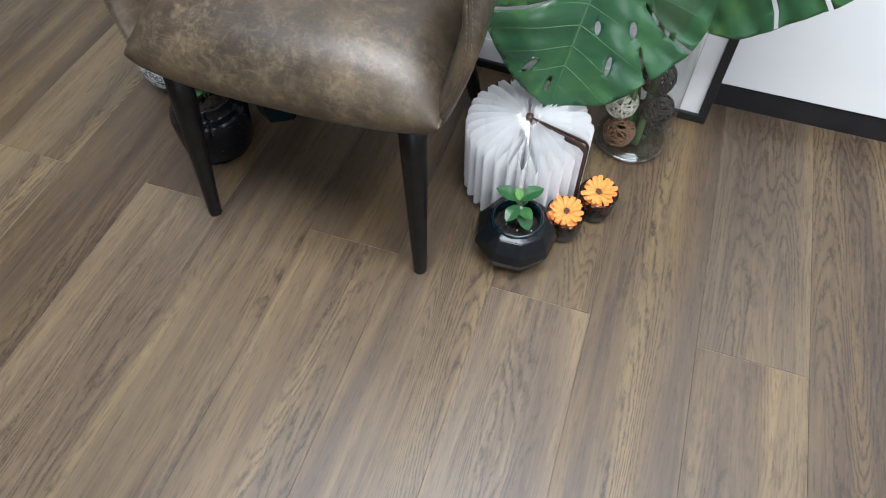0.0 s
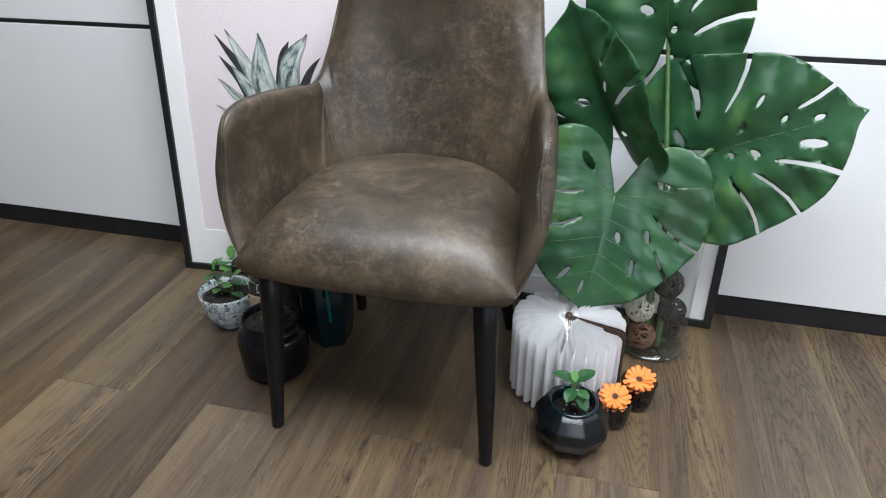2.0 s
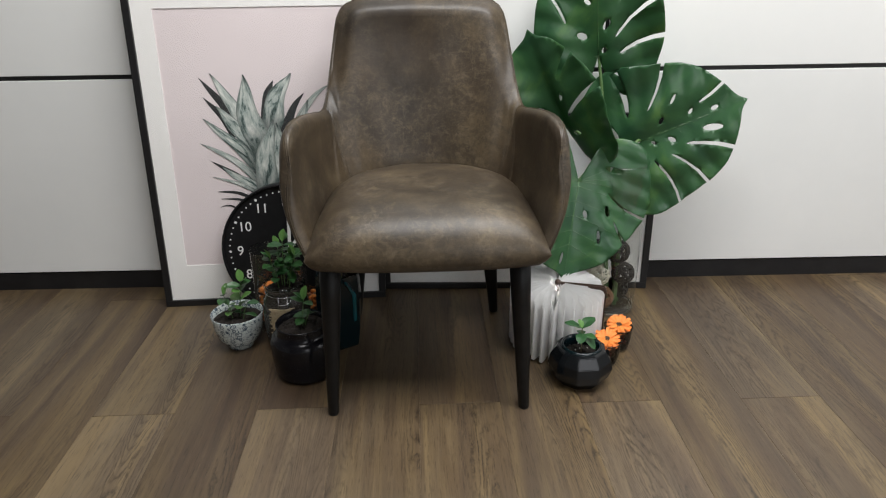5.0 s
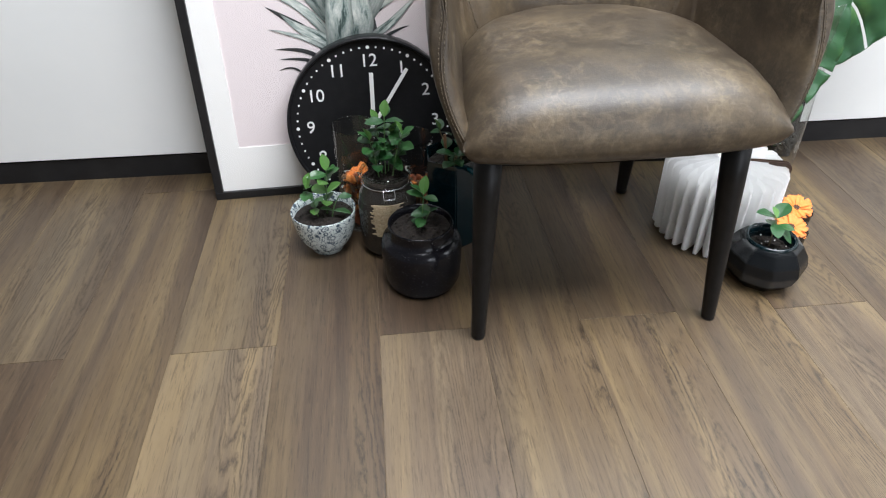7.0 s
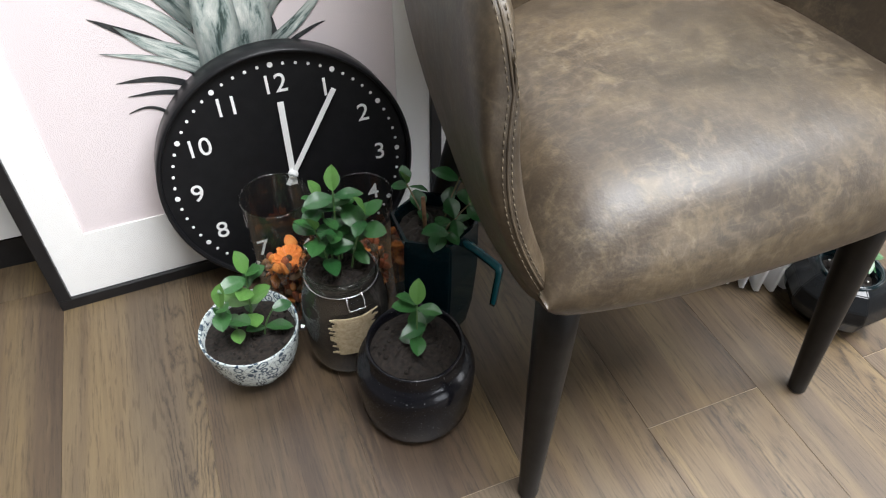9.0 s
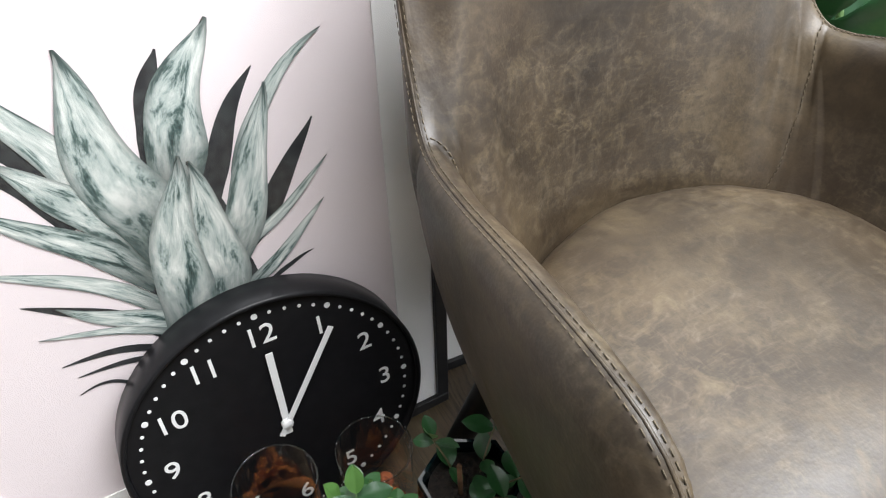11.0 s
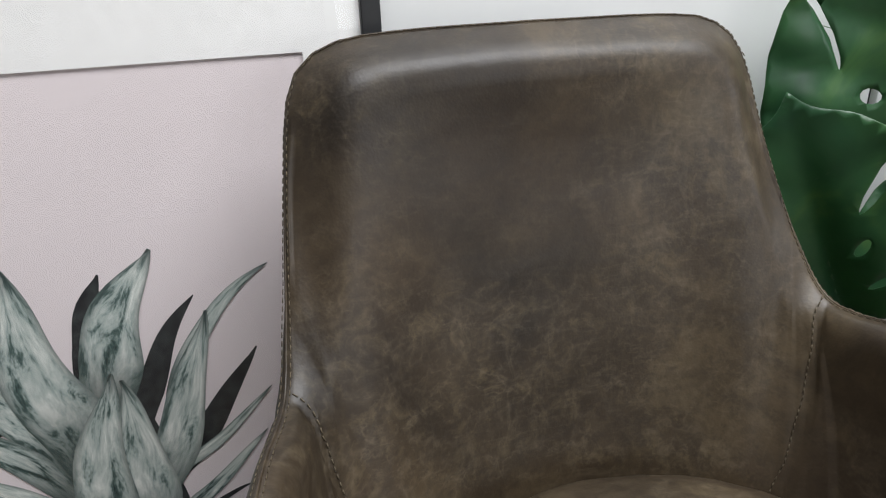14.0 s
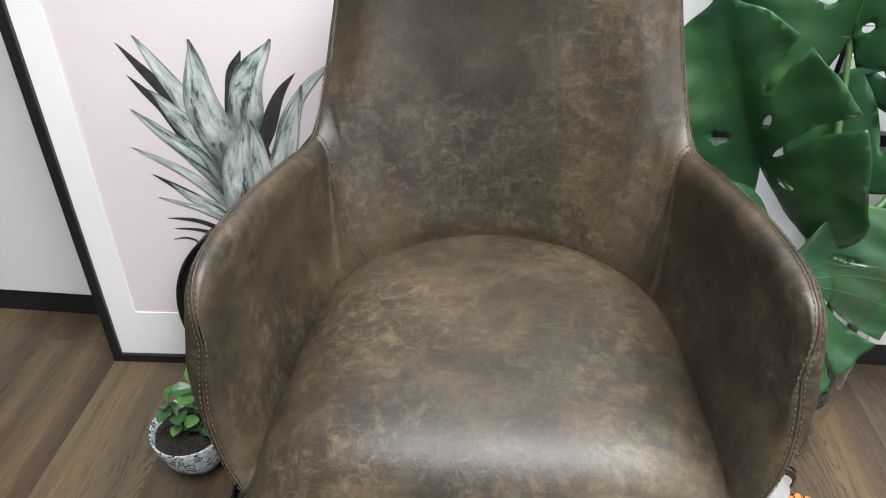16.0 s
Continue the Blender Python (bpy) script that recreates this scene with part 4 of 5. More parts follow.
def black_pot_plant():
    ob = thing("potted_plant", "small seedling in a squat black glazed pot", "plant", "seedlings in pots", (-0.287, 0.168, 0))
    part("pot", lathe([(0, 0.0), (0.056, 0.0), (0.064, 0.004), (0.070, 0.018), (0.073, 0.050), (0.074, 0.080), (0.0735, 0.090), (0.070, 0.101), (0.063, 0.1065), (0.0585, 0.110), (0.058, 0.126), (0.059, 0.132), (0.0575, 0.134), (0.0548, 0.132), (0.0545, 0.11)], 64), POT_BODY, ob, "black speckled stoneware pot with a raised collar")
    soil_disc(ob, 0.0548, 0.118, 7)
    sprig(ob, (0.002, 0.0, 0.120), (0.006, 0.012, 0), 0.062, 2, 0.036, (0, 0), 44)
    sprig(ob, (0.006, 0.004, 0.120), (0.012, 0.004, 0), 0.028, 2, 0.032, (1, 0), 45, False)
    return ob


def teal_jug_plant():
    ob = thing("potted_plant", "leafy vine in a dark teal angular jug", "plant", "seedlings in pots", (-0.214, 0.296, 0), 0)
    bm = bmesh.new()
    rings = []
    for r, z in ((0.046, 0.0), (0.049, 0.004), (0.056, 0.05), (0.060, 0.12), (0.058, 0.19), (0.057, 0.198), (0.053, 0.198), (0.053, 0.17)):
        rings.append([bm.verts.new((r * math.cos(radians(60 * k + 30)), r * math.sin(radians(60 * k + 30)), z)) for k in range(6)])
    for a, b in zip(rings, rings[1:]):
        for k in range(6):
            bm.faces.new((a[k], a[(k + 1) % 6], b[(k + 1) % 6], b[k]))
    bm.faces.new(rings[0])
    bmesh.ops.bevel(bm, geom=[e for e in bm.edges if abs(e.verts[0].co.z - e.verts[1].co.z) > 0.01], offset=0.002, segments=2, affect="EDGES")
    jug = part("jug", bm, GLAZE_TEAL, ob, "dark teal six-sided glazed jug", smooth=False)
    part("handle", tube(smooth_line([(0.024, -0.044, 0.186), (0.034, -0.066, 0.186), (0.044, -0.090, 0.184), (0.0475, -0.0965, 0.181), (0.048, -0.098, 0.174), (0.047, -0.096, 0.145), (0.046, -0.094, 0.112)], 6), 0.0060, 0.0048, 4), TEAL_HANDLE, jug, "glossy dark teal handle")
    soil_disc(ob, 0.047, 0.178, 9)
    q = random.Random(8)
    for k in range(5):
        a, h = q.uniform(-110, 110), q.uniform(0.03, 0.075)
        lean = (0.035 * math.cos(radians(a)), 0.035 * math.sin(radians(a)))
        sprig(ob, (0.02 * math.cos(radians(a)), 0.02 * math.sin(radians(a)), 0.18), (*lean, 0), h, 2, 0.032, (1, 1), 60 + k, k % 3 == 0, STEM_BROWN)
    part("stake", tube([(-0.012, 0.0, 0.175), (-0.014, 0.002, 0.235)], 0.003, 0.0028, 8), POTPOURRI_BROWN, ob, "brown twig")
    return ob


def facet_pot_plant():
    ob = thing("potted_plant", "small seedling in a faceted black glazed pot", "plant", "seedlings in pots", (0.348, 0.100, 0), 12)
    bm = bmesh.new()
    rings = []
    for r, z in ((0.048, 0.0), (0.066, 0.022), (0.0735, 0.044), (0.069, 0.064), (0.055, 0.085), (0.0405, 0.091)):
        rings.append([bm.verts.new((r * math.cos(radians(40 * k)), r * math.sin(radians(40 * k)), z)) for k in range(9)])
    for a, b in zip(rings, rings[1:]):
        for k in range(9):
            bm.faces.new((a[k], a[(k + 1) % 9], b[(k + 1) % 9], b[k]))
    bm.faces.new(rings[0])
    bmesh.ops.bevel(bm, geom=list(bm.edges), offset=0.0012, segments=2, affect="EDGES")
    pot = part("pot", bm, GLAZE_BLACK, ob, "faceted black glazed pot", smooth=False)
    part("rim", lathe([(0.046, 0.082), (0.0455, 0.091), (0.0425, 0.094), (0.039, 0.092), (0.0375, 0.075), (0.0375, 0.06)], 48), GLAZE_TEAL, pot, "rounded dark teal lip")
    soil_disc(ob, 0.038, 0.068, 13)
    q = random.Random(4)
    bm = bmesh.new()
    for k in range(9):
        a, rr = q.uniform(0, 6.3), 0.033 * math.sqrt(q.random())
        bmesh.ops.create_icosphere(bm, subdivisions=1, radius=0.0016, matrix=Matrix.Translation((rr * math.cos(a), rr * math.sin(a), 0.0735)))
    part("perlite", bm, MAT_BOARD, ob, "white perlite crumbs")
    line = [(0, 0, 0.066), (0.001, 0.002, 0.1), (0.0, 0.004, 0.130)]
    part("stem", tube(smooth_line(line, 5), 0.0014, 0.001, 6), STEM_BROWN, ob)
    for az, rise, ln, z, kind in ((75, 38, 0.042, 0.130, 1), (-62, 34, 0.043, 0.130, 1), (150, 10, 0.036, 0.118, 1), (215, -18, 0.042, 0.116, 1), (-140, 20, 0.034, 0.112, 0), (15, 55, 0.022, 0.131, 2), (-20, 5, 0.03, 0.112, 0)):
        put_leaf(ob, (0, 0.003, z), az, rise, ln, kind)
    return ob


floral_bowl_plant()
clip_jar_plant()
black_pot_plant()
teal_jug_plant()
facet_pot_plant()


# ---- daisies, dried petals, tumblers ----
def daisy(parent, at, r, tilt, turn, seed):
    """An orange daisy head: two rings of notched petals round a dark eye."""
    q = random.Random(seed)
    m = pose(*at, *tilt, 0) @ pose(0, 0, 0, 0, 0, turn)
    head = part("flower_eye", lathe([(0, 0.006), (r * 0.2, 0.0055), (r * 0.30, 0.003), (r * 0.32, 0), (r * 0.2, -0.003), (0, -0.004)], 20), FLOWER_EYE, parent, "dark brown flower centre", m=m)
    for ring, (count, length, rise) in enumerate(((15, 1.0, 4), (13, 0.86, 16))):
        for k in range(count):
            bm = bmesh.new()
            ln, w = r * length * q.uniform(0.9, 1.06), r * 0.145
            rows = []
            for t, ww in ((0.18, 0.5), (0.45, 0.9), (0.75, 1.0), (0.93, 0.9), (1.0, 0.55)):
                rows.append([bm.verts.new((w * ww * s, ln * t, 0.002 * abs(s) - 0.0025 * t * t + ring * 0.0012)) for s in (-1, 0, 1)])
            for a, b in zip(rows, rows[1:]):
                for s in range(2):
                    bm.faces.new((a[s], a[s + 1], b[s + 1], b[s]))
            part("petal", bm, ORANGE, head, m=pose(0, 0, 0.001, 0, 0, 360 * k / count + 9 * ring + q.uniform(-5, 5)) @ pose(0, 0, 0, rise + q.uniform(-7, 7), 0, 0))
    return head


def chips(parent, r, z0, z1, count, mats, seed):
    """Dried petals and bark heaped in a glass."""
    q = random.Random(seed)
    for n, mat in enumerate(mats):
        bm = bmesh.new()
        for k in range(count):
            s = q.uniform(0.006, 0.012)
            a, rr = q.uniform(0, 6.3), (r - s * 1.05) * math.sqrt(q.random())
            m = pose(rr * math.cos(a), rr * math.sin(a), q.uniform(z0 + s * 0.6, z1), q.uniform(0, 360), q.uniform(0, 360), q.uniform(0, 360)) @ Matrix.Diagonal((1, q.uniform(0.5, 0.9), q.uniform(0.25, 0.5), 1))
            bmesh.ops.create_icosphere(bm, subdivisions=2, radius=s, matrix=m)
        for v in bm.verts:
            v.co += noise.noise_vector(v.co * 220) * 0.0016
        tagged(part("potpourri", bm, mat, parent, "dried petals and bark"), kind="stuff")


def tumbler(at, seed, tilt, label):
    ob = thing("glass_tumbler", label, "glass", "tumblers with daisies", at)
    glass = part("glass", lathe([(0, 0.004), (0.026, 0.004), (0.0285, 0.010), (0.0325, 0.030), (0.0340, 0.060)], 40), SMOKED_GLASS, ob, "smoky glass wall")
    part("rim", lathe([(0.0332, 0.0595), (0.0350, 0.0595), (0.0350, 0.0618), (0.0332, 0.0618), (0.0332, 0.0595)], 40), SMOKED_GLASS, glass)
    part("glass_base", lathe([(0, 0), (0.023, 0), (0.025, 0.002), (0.024, 0.0038), (0, 0.0038)], 40), SMOKED_GLASS, glass)
    chips(ob, 0.0285, 0.006, 0.046, 20, (POTPOURRI_BROWN, POTPOURRI_RED), seed)
    daisy(ob, (0.0, -0.003, 0.064), 0.0315, tilt, 20 * seed, seed)
    return ob


tumbler((0.424, 0.162, 0), 21, (24, -6), "smoky glass tumbler holding an orange daisy beside the pot")
tumbler((0.470, 0.224, 0), 23, (26, -8), "smoky glass tumbler holding an orange daisy behind another")


def glass_cylinder(at, r, h, fill, label, seed, flower):
    ob = thing("glass_cylinder_vase", label, "vase", "cylinder vases", at)
    glass = part("glass", lathe([(0, 0.006), (r - 0.003, 0.006), (r, 0.010), (r, h)], 56), CLEAR_GLASS, ob, "clear glass wall")
    ring = [(r * math.cos(a), r * math.sin(a), h) for a in (2 * math.pi * k / 56 for k in range(56))]
    part("rim", tube(ring, 0.0012, None, 6, closed=True), glass_material("vase_rim_glass", (0.8, 0.83, 0.82), 0.05), glass, "polished glass rim")
    part("glass_base", lathe([(0, 0), (r - 0.002, 0), (r - 0.001, 0.003), (r - 0.003, 0.0055), (0, 0.0055)], 48), CLEAR_GLASS, glass)
    chips(ob, r - 0.003, 0.008, fill, 60, (POTPOURRI_RED, POTPOURRI_ORANGE, POTPOURRI_BROWN), seed)
    if flower:
        daisy(ob, (0.000, -0.010, fill - 0.002), 0.022, (30, 4), 10, seed)
    return ob


glass_cylinder((-0.398, 0.378, 0), 0.043, 0.226, 0.122, "clear glass cylinder of dried orange petals beside the clock", 31, True)
glass_cylinder((-0.287, 0.386, 0), 0.043, 0.190, 0.085, "clear glass cylinder of dried petals behind the jar", 33, False)


# ---- book lamp: an opened fan of pages between brown covers ----
def paper_page_material():
    m = bpy.data.materials.new("lamp_paper")
    m.use_nodes = True
    t = m.node_tree
    b = t.nodes["Principled BSDF"]
    b.inputs["Base Color"].default_value, b.inputs["Roughness"].default_value = (0.93, 0.93, 0.93, 1), 0.7
    tr, mx = t.nodes.new("ShaderNodeBsdfTranslucent"), t.nodes.new("ShaderNodeMixShader")
    tr.inputs["Color"].default_value = (0.93, 0.93, 0.92, 1)
    nz, bp = t.nodes.new("ShaderNodeTexNoise"), t.nodes.new("ShaderNodeBump")
    nz.inputs["Scale"].default_value, bp.inputs["Strength"].default_value, bp.inputs["Distance"].default_value = 55, 0.15, 0.001
    t.links.new(nz.outputs["Fac"], bp.inputs["Height"])
    t.links.new(bp.outputs[0], b.inputs["Normal"])
    mx.inputs[0].default_value = 0.45
    t.links.new(b.outputs[0], mx.inputs[1])
    t.links.new(tr.outputs[0], mx.inputs[2])
    t.links.new(mx.outputs[0], t.nodes["Material Output"].inputs[0])
    return m


def book_lamp():
    ob = thing("book_lamp", "folding book lamp fanned open, white pages and brown cover", "lamp", "", (0.321, 0.258, 0))
    paper = paper_page_material()
    R, r0, H = 0.114, 0.018, 0.166
    cover_at = -17.0
    n = 30
    q = random.Random(6)

    def page_mesh(wobble):
        step = radians(356.0 / n)
        path = []
        for t in (0, 0.25, 0.5, 0.75, 0.9, 0.97):
            path.append((r0 + (R - r0) * t, -step / 2 * (1 - t) * 2.2 - 0.012 * math.sin(math.pi * t) * wobble))
        path = [(r, a - 0.022 * (1 if i > 0 else 0)) for i, (r, a) in enumerate(path)] + [(R, 0)] + [(r, -a + 0.022 * (1 if i < 5 else 0)) for i, (r, a) in enumerate(path[::-1])]
        bm = bmesh.new()
        grid = []
        for r, a in path:
            k = (r - r0) / (R - r0)
            d = max(0.0, (r - (R - 0.014)) / 0.014)
            cut = 0.014 * (1 - math.sqrt(max(0.0, 1 - d * d)))
            lo = 0.026 * (1 - k) ** 1.3 + 0.001 + cut * 0.4
            hi = H + 0.004 * (1 - k) - cut
            grid.append([bm.verts.new((r * math.cos(a), r * math.sin(a), lo + (hi - lo) * j / 8)) for j in range(9)])
        for a, b in zip(grid, grid[1:]):
            for j in range(8):
                bm.faces.new((a[j], b[j], b[j + 1], a[j + 1]))
        bmesh.ops.recalc_face_normals(bm, faces=bm.faces)
        data = bpy.data.meshes.new("page")
        bm.to_mesh(data)
        bm.free()
        for p in data.polygons:
            p.use_smooth = True
        data.materials.append(paper)
        return data

    kinds = [page_mesh(w) for w in (0.4, 1.0, -0.6)]
    for k in range(n):
        a = cover_at + 3.4 + 353.2 * k / (n - 1) + q.uniform(-0.4, 0.4)
        shared("page", kinds[k % 3], ob, pose(0, 0, 0, 0, 0, a) @ Matrix.Diagonal((q.uniform(0.97, 1.02), 1, q.uniform(0.99, 1.01), 1)), "translucent white folded page" if k == 0 else "")
    for s in (-1, 1):
        # a board with one rounded corner
        rim = [(0.0, 0.0), (0.1165, 0.0)] + [(0.1025 + 0.014 * math.cos(radians(b)), H - 0.010 + 0.014 * math.sin(radians(b))) for b in range(0, 91, 15)] + [(0.0, H + 0.004)]
        bm = bmesh.new()
        faces = [[bm.verts.new((x, y, z)) for x, z in rim] for y in (s * 0.0013 - 0.0011, s * 0.0013 + 0.0011)]
        bm.faces.new(faces[0])
        bm.faces.new(faces[1][::-1])
        for i in range(len(rim)):
            bm.faces.new((faces[0][i - 1], faces[0][i], faces[1][i], faces[1][i - 1]))
        part("cover", bm, BOOK_COVER, ob, "dark brown cover board", smooth=False, m=pose(0, 0, 0, 0, 0, cover_at + s * 1.5))
    part("spine", lathe([(0, H + 0.008), (0.006, H + 0.008), (0.007, H + 0.002), (0.007, H - 0.012), (0, H - 0.012)], 16), BOOK_COVER, ob, "dark brown rounded spine")
    # added diffuser: evens the bulb's glow in the gaps between pages
    part("core", lathe([(0.0165, 0.026), (0.0165, H - 0.013)], 24), paper, ob, "added white paper tube softening the bulb's glow")
    return ob


book_lamp()
glow = bpy.data.lights.new("book_lamp_bulb", "POINT")
glow.energy, glow.shadow_soft_size, glow.color = 4.5, 0.012, (1.0, 0.97, 0.94)
new("book_lamp_bulb", glow).location = (0.320, 0.259, 0.085)


# ---- large glass vase with rattan balls and the monstera ----
def rattan_ball(at, r, mat, label, seed):
    ob = thing("rattan_ball", label, "decoration", "rattan balls in the vase", at)
    q = random.Random(seed)
    for k in range(3):
        bm = bmesh.new()
        for j in range(9):
            ax = Vector((q.gauss(0, 1), q.gauss(0, 1), q.gauss(0, 1))).normalized()
            u = ax.orthogonal().normalized()
            v = ax.cross(u)
            h = q.uniform(-0.55, 0.55)
            rr = math.sqrt(1 - h * h)
            pts = [ax * h * r + (u * math.cos(a) + v * math.sin(a)) * rr * r * q.uniform(0.93, 1.0) for a in (2 * math.pi * i / 20 for i in range(20))]
            tube(pts, 0.0017, None, 5, bm, closed=True)
        part("strand", bm, mat, ob)
    return ob


def big_vase():
    ob = thing("glass_vase", "tall clear glass vase of rattan balls holding the monstera", "vase", "", (0.502, 0.438, 0))
    r, h = 0.073, 0.415
    glass = part("glass", lathe([(0, 0.010), (r - 0.006, 0.010), (r - 0.001, 0.016), (r, 0.03), (r, h)], 64), CLEAR_GLASS, ob, "clear glass wall")
    ring = [(r * math.cos(a), r * math.sin(a), h) for a in (2 * math.pi * k / 64 for k in range(64))]
    part("rim", tube(ring, 0.0016, None, 6, closed=True), CLEAR_GLASS, glass, "polished glass rim")
    part("glass_base", lathe([(0, 0), (r - 0.004, 0), (r - 0.001, 0.004), (r - 0.003, 0.0095), (0, 0.0095)], 64), CLEAR_GLASS, glass, "thick glass base")
    return ob


big_vase()
for at, r, mat, label, seed in (((0.478, 0.408, 0.043), 0.031, RATTAN_BROWN, "brown woven rattan ball inside the glass vase", 1), ((0.468, 0.425, 0.102), 0.031, RATTAN_WHITE, "bleached white rattan ball inside the glass vase", 2),
                                ((0.535, 0.425, 0.105), 0.030, RATTAN_BLACK, "black woven rattan ball inside the glass vase", 3), ((0.532, 0.455, 0.045), 0.031, RATTAN_BLACK, "black woven rattan ball inside the glass vase", 4),
                                ((0.520, 0.440, 0.163), 0.032, RATTAN_BLACK, "black woven rattan ball inside the glass vase", 5), ((0.478, 0.468, 0.155), 0.030, RATTAN_BLACK, "black rattan ball inside the glass vase", 6),
                                ((0.482, 0.470, 0.045), 0.028, RATTAN_BLACK, "black woven rattan ball inside the glass vase", 8)):
    rattan_ball(at, r, mat, label, seed)

monstera = thing("monstera_plant", "artificial monstera with large split dark green leaves in the vase", "plant")
HALF = [(0.0, 1.0), (0.055, 0.925), (0.17, 0.85), (0.31, 0.71), (0.43, 0.49), (0.495, 0.24), (0.50, -0.02), (0.455, -0.24), (0.36, -0.41), (0.23, -0.45), (0.11, -0.34), (0.04, -0.15), (0.0, 0.0)]


def inside(poly, p):
    hit = False
    for (x0, y0), (x1, y1) in zip(poly, poly[1:] + poly[:1]):
        if (y0 > p[1]) != (y1 > p[1]) and p[0] < (x1 - x0) * (p[1] - y0) / (y1 - y0) + x0:
            hit = not hit
    return hit


def monstera_leaf(joint, tip, normal, width, fold, droop, seed, slots, holes, lobes=1.0, wave=0.013):
    from mathutils.geometry import delaunay_2d_cdt
    joint, tip = Vector(joint), Vector(tip)
    L = (tip - joint).length
    Y = (tip - joint).normalized()
    Z = (Vector(normal) - Y * Vector(normal).dot(Y)).normalized()
    X = Y.cross(Z)
    half = [Vector((x * width * (1 + (lobes - 1) * min(1.0, max(0.0, (0.5 - y) / 0.5))), y * L * (lobes if y < 0 else 1), 0)) for x, y in HALF]
    right = smooth_line(half, 5)
    right = [Vector((p.x * (1 + 0.035 * math.sin(23 * i / len(right) + seed)), p.y, 0)) for i, p in enumerate(right)]
    left = [Vector((-p.x, p.y, 0)) for p in right[::-1]]
    outline = [(p.x, p.y) for p in right[:-1] + left[:-1]]
    cut_polys = []

    def sliver(x0, y0, x1, y1, w0, w1, s):
        """A slot from its rounded inner end to past the margin."""
        a, b = Vector((x0 * width, y0 * L)), Vector((x1 * width, y1 * L))
        d = b - a
        nrm = Vector((-d.y, d.x)).normalized()
        bow = nrm * d.length * 0.07 * s
        side1, side2 = [], []
        for t in (0, 0.03, 0.1, 0.3, 0.55, 0.8, 1.0):
            w = 0.8 * L * (w0 * min(1, (t / 0.1) ** 0.5) + (w1 - w0) * t)
            c = a + d * t + bow * 4 * t * (1 - t)
            side1.append(c + nrm * w / 2)
            side2.append(c - nrm * w / 2)
        return [(p.x, p.y) for p in side1 + side2[::-1]]

    def oval(x, y, dx, dy, ln, w):
        d = Vector((dx, dy)).normalized()
        e = Vector((-d.y, d.x))
        c = Vector((x * width, y * L))
        return [tuple(c + d * ln * L * math.cos(a) + e * w * L * math.sin(a)) for a in (2 * math.pi * k / 12 for k in range(12))]

    for x0, y0, x1, y1, w0, w1 in slots:
        cut_polys.append(sliver(x0, y0, x1, y1, w0, w1, 1 if x0 > 0 else -1))
    for x, y, dx, dy, ln, w in holes:
        cut_polys.append(oval(x, y, dx, dy, ln, w))
    pts, edges = [], []

    def loop(poly):
        n0 = len(pts)
        pts.extend(Vector(p) for p in poly)
        edges.extend((n0 + i, n0 + (i + 1) % len(poly)) for i in range(len(poly)))

    loop(outline)
    for c in cut_polys:
        loop(c)
    step = L / 26
    for i in range(-24, 25):
        for k in range(-12, 30):
            pts.append(Vector((i * step + 0.3 * step * (k % 2) + 0.0007 * math.sin(i * 7 + k), k * step + 0.0006 * math.cos(i + 3 * k))))
    vs, _, fs, *_ = delaunay_2d_cdt(pts, edges, [], 0, 1e-6)
    laterals = [(0.0, 0.0, 0.75, -0.85), (0.0, 0.0, 0.95, -0.40), (0.0, 0.0, 1.0, 0.02)] + [(0.0, 0.05 + 0.145 * k, 1.0 - 0.06 * k, 0.30 + 0.07 * k) for k in range(6)]

    def bent(x, y):
        t, s = y / L, x / width
        z = fold * abs(x) - droop * L * (max(0.0, t) ** 2) * 0.5 - droop * 0.4 * L * (abs(s) * 2) ** 2 * 0.35
        z += wave * math.sin(5.2 * t + 3.5 * s + seed) * abs(s) * 2 + wave * 0.42 * abs(math.sin((t - 0.40 * abs(s)) * 15.7)) * min(1, abs(s) * 4)
        z += wave * 0.4 * math.sin(17 * s + 3 * t + 2 * seed)
        return joint + X * x + Y * y + Z * z

    bm = bmesh.new()
    bv = [bm.verts.new(bent(v.x, v.y)) for v in vs]
    for f in fs:
        c = (vs[f[0]] + vs[f[1]] + vs[f[2]]) / 3
        if inside(outline, c) and not any(inside(p, c) for p in cut_polys):
            bm.faces.new([bv[i] for i in f])
    bmesh.ops.delete(bm, geom=[v for v in bm.verts if not v.link_faces], context="VERTS")
    leaf = part("leaf", bm, MONSTERA, monstera, "large glossy split leaf")
    mod = leaf.modifiers.new("thickness", "SOLIDIFY")
    mod.thickness, mod.offset = 0.0008, -1.0

    def vein(x0, y0, x1, y1, r0, r1, bow, own):
        n, run = 14, []
        for i in range(n + 1):
            t = i / n
            x, y = (x0 + (x1 - x0) * t) * width, (y0 + (y1 - y0) * t + bow * t * t) * L
            if t > 0.1 and (not inside(outline, (x, y)) or any(inside(p, (x, y)) for p in cut_polys)):
                break
            run.append(bent(x, y) + Z * 0.0001)
        if len(run) > 2:
            tube(run, r0, r1, 5, own)

    own = bmesh.new()
    vein(0, 0.0, 0, 0.985, 0.0018, 0.0007, 0, own)
    for s in (1, -1):
        for x0, y0, dx, dy in laterals:
            vein(0.0, max(0.0, y0), s * 0.47 * dx, max(0.0, y0) + 0.47 * dy * 0.75, 0.0008, 0.0003, 0.05, own)
    part("vein_network", own, VEIN, leaf, "fine pale green veins")
    return joint, Z, Y


FOOT_POINT = Vector((0.515, 0.415, 0.015))
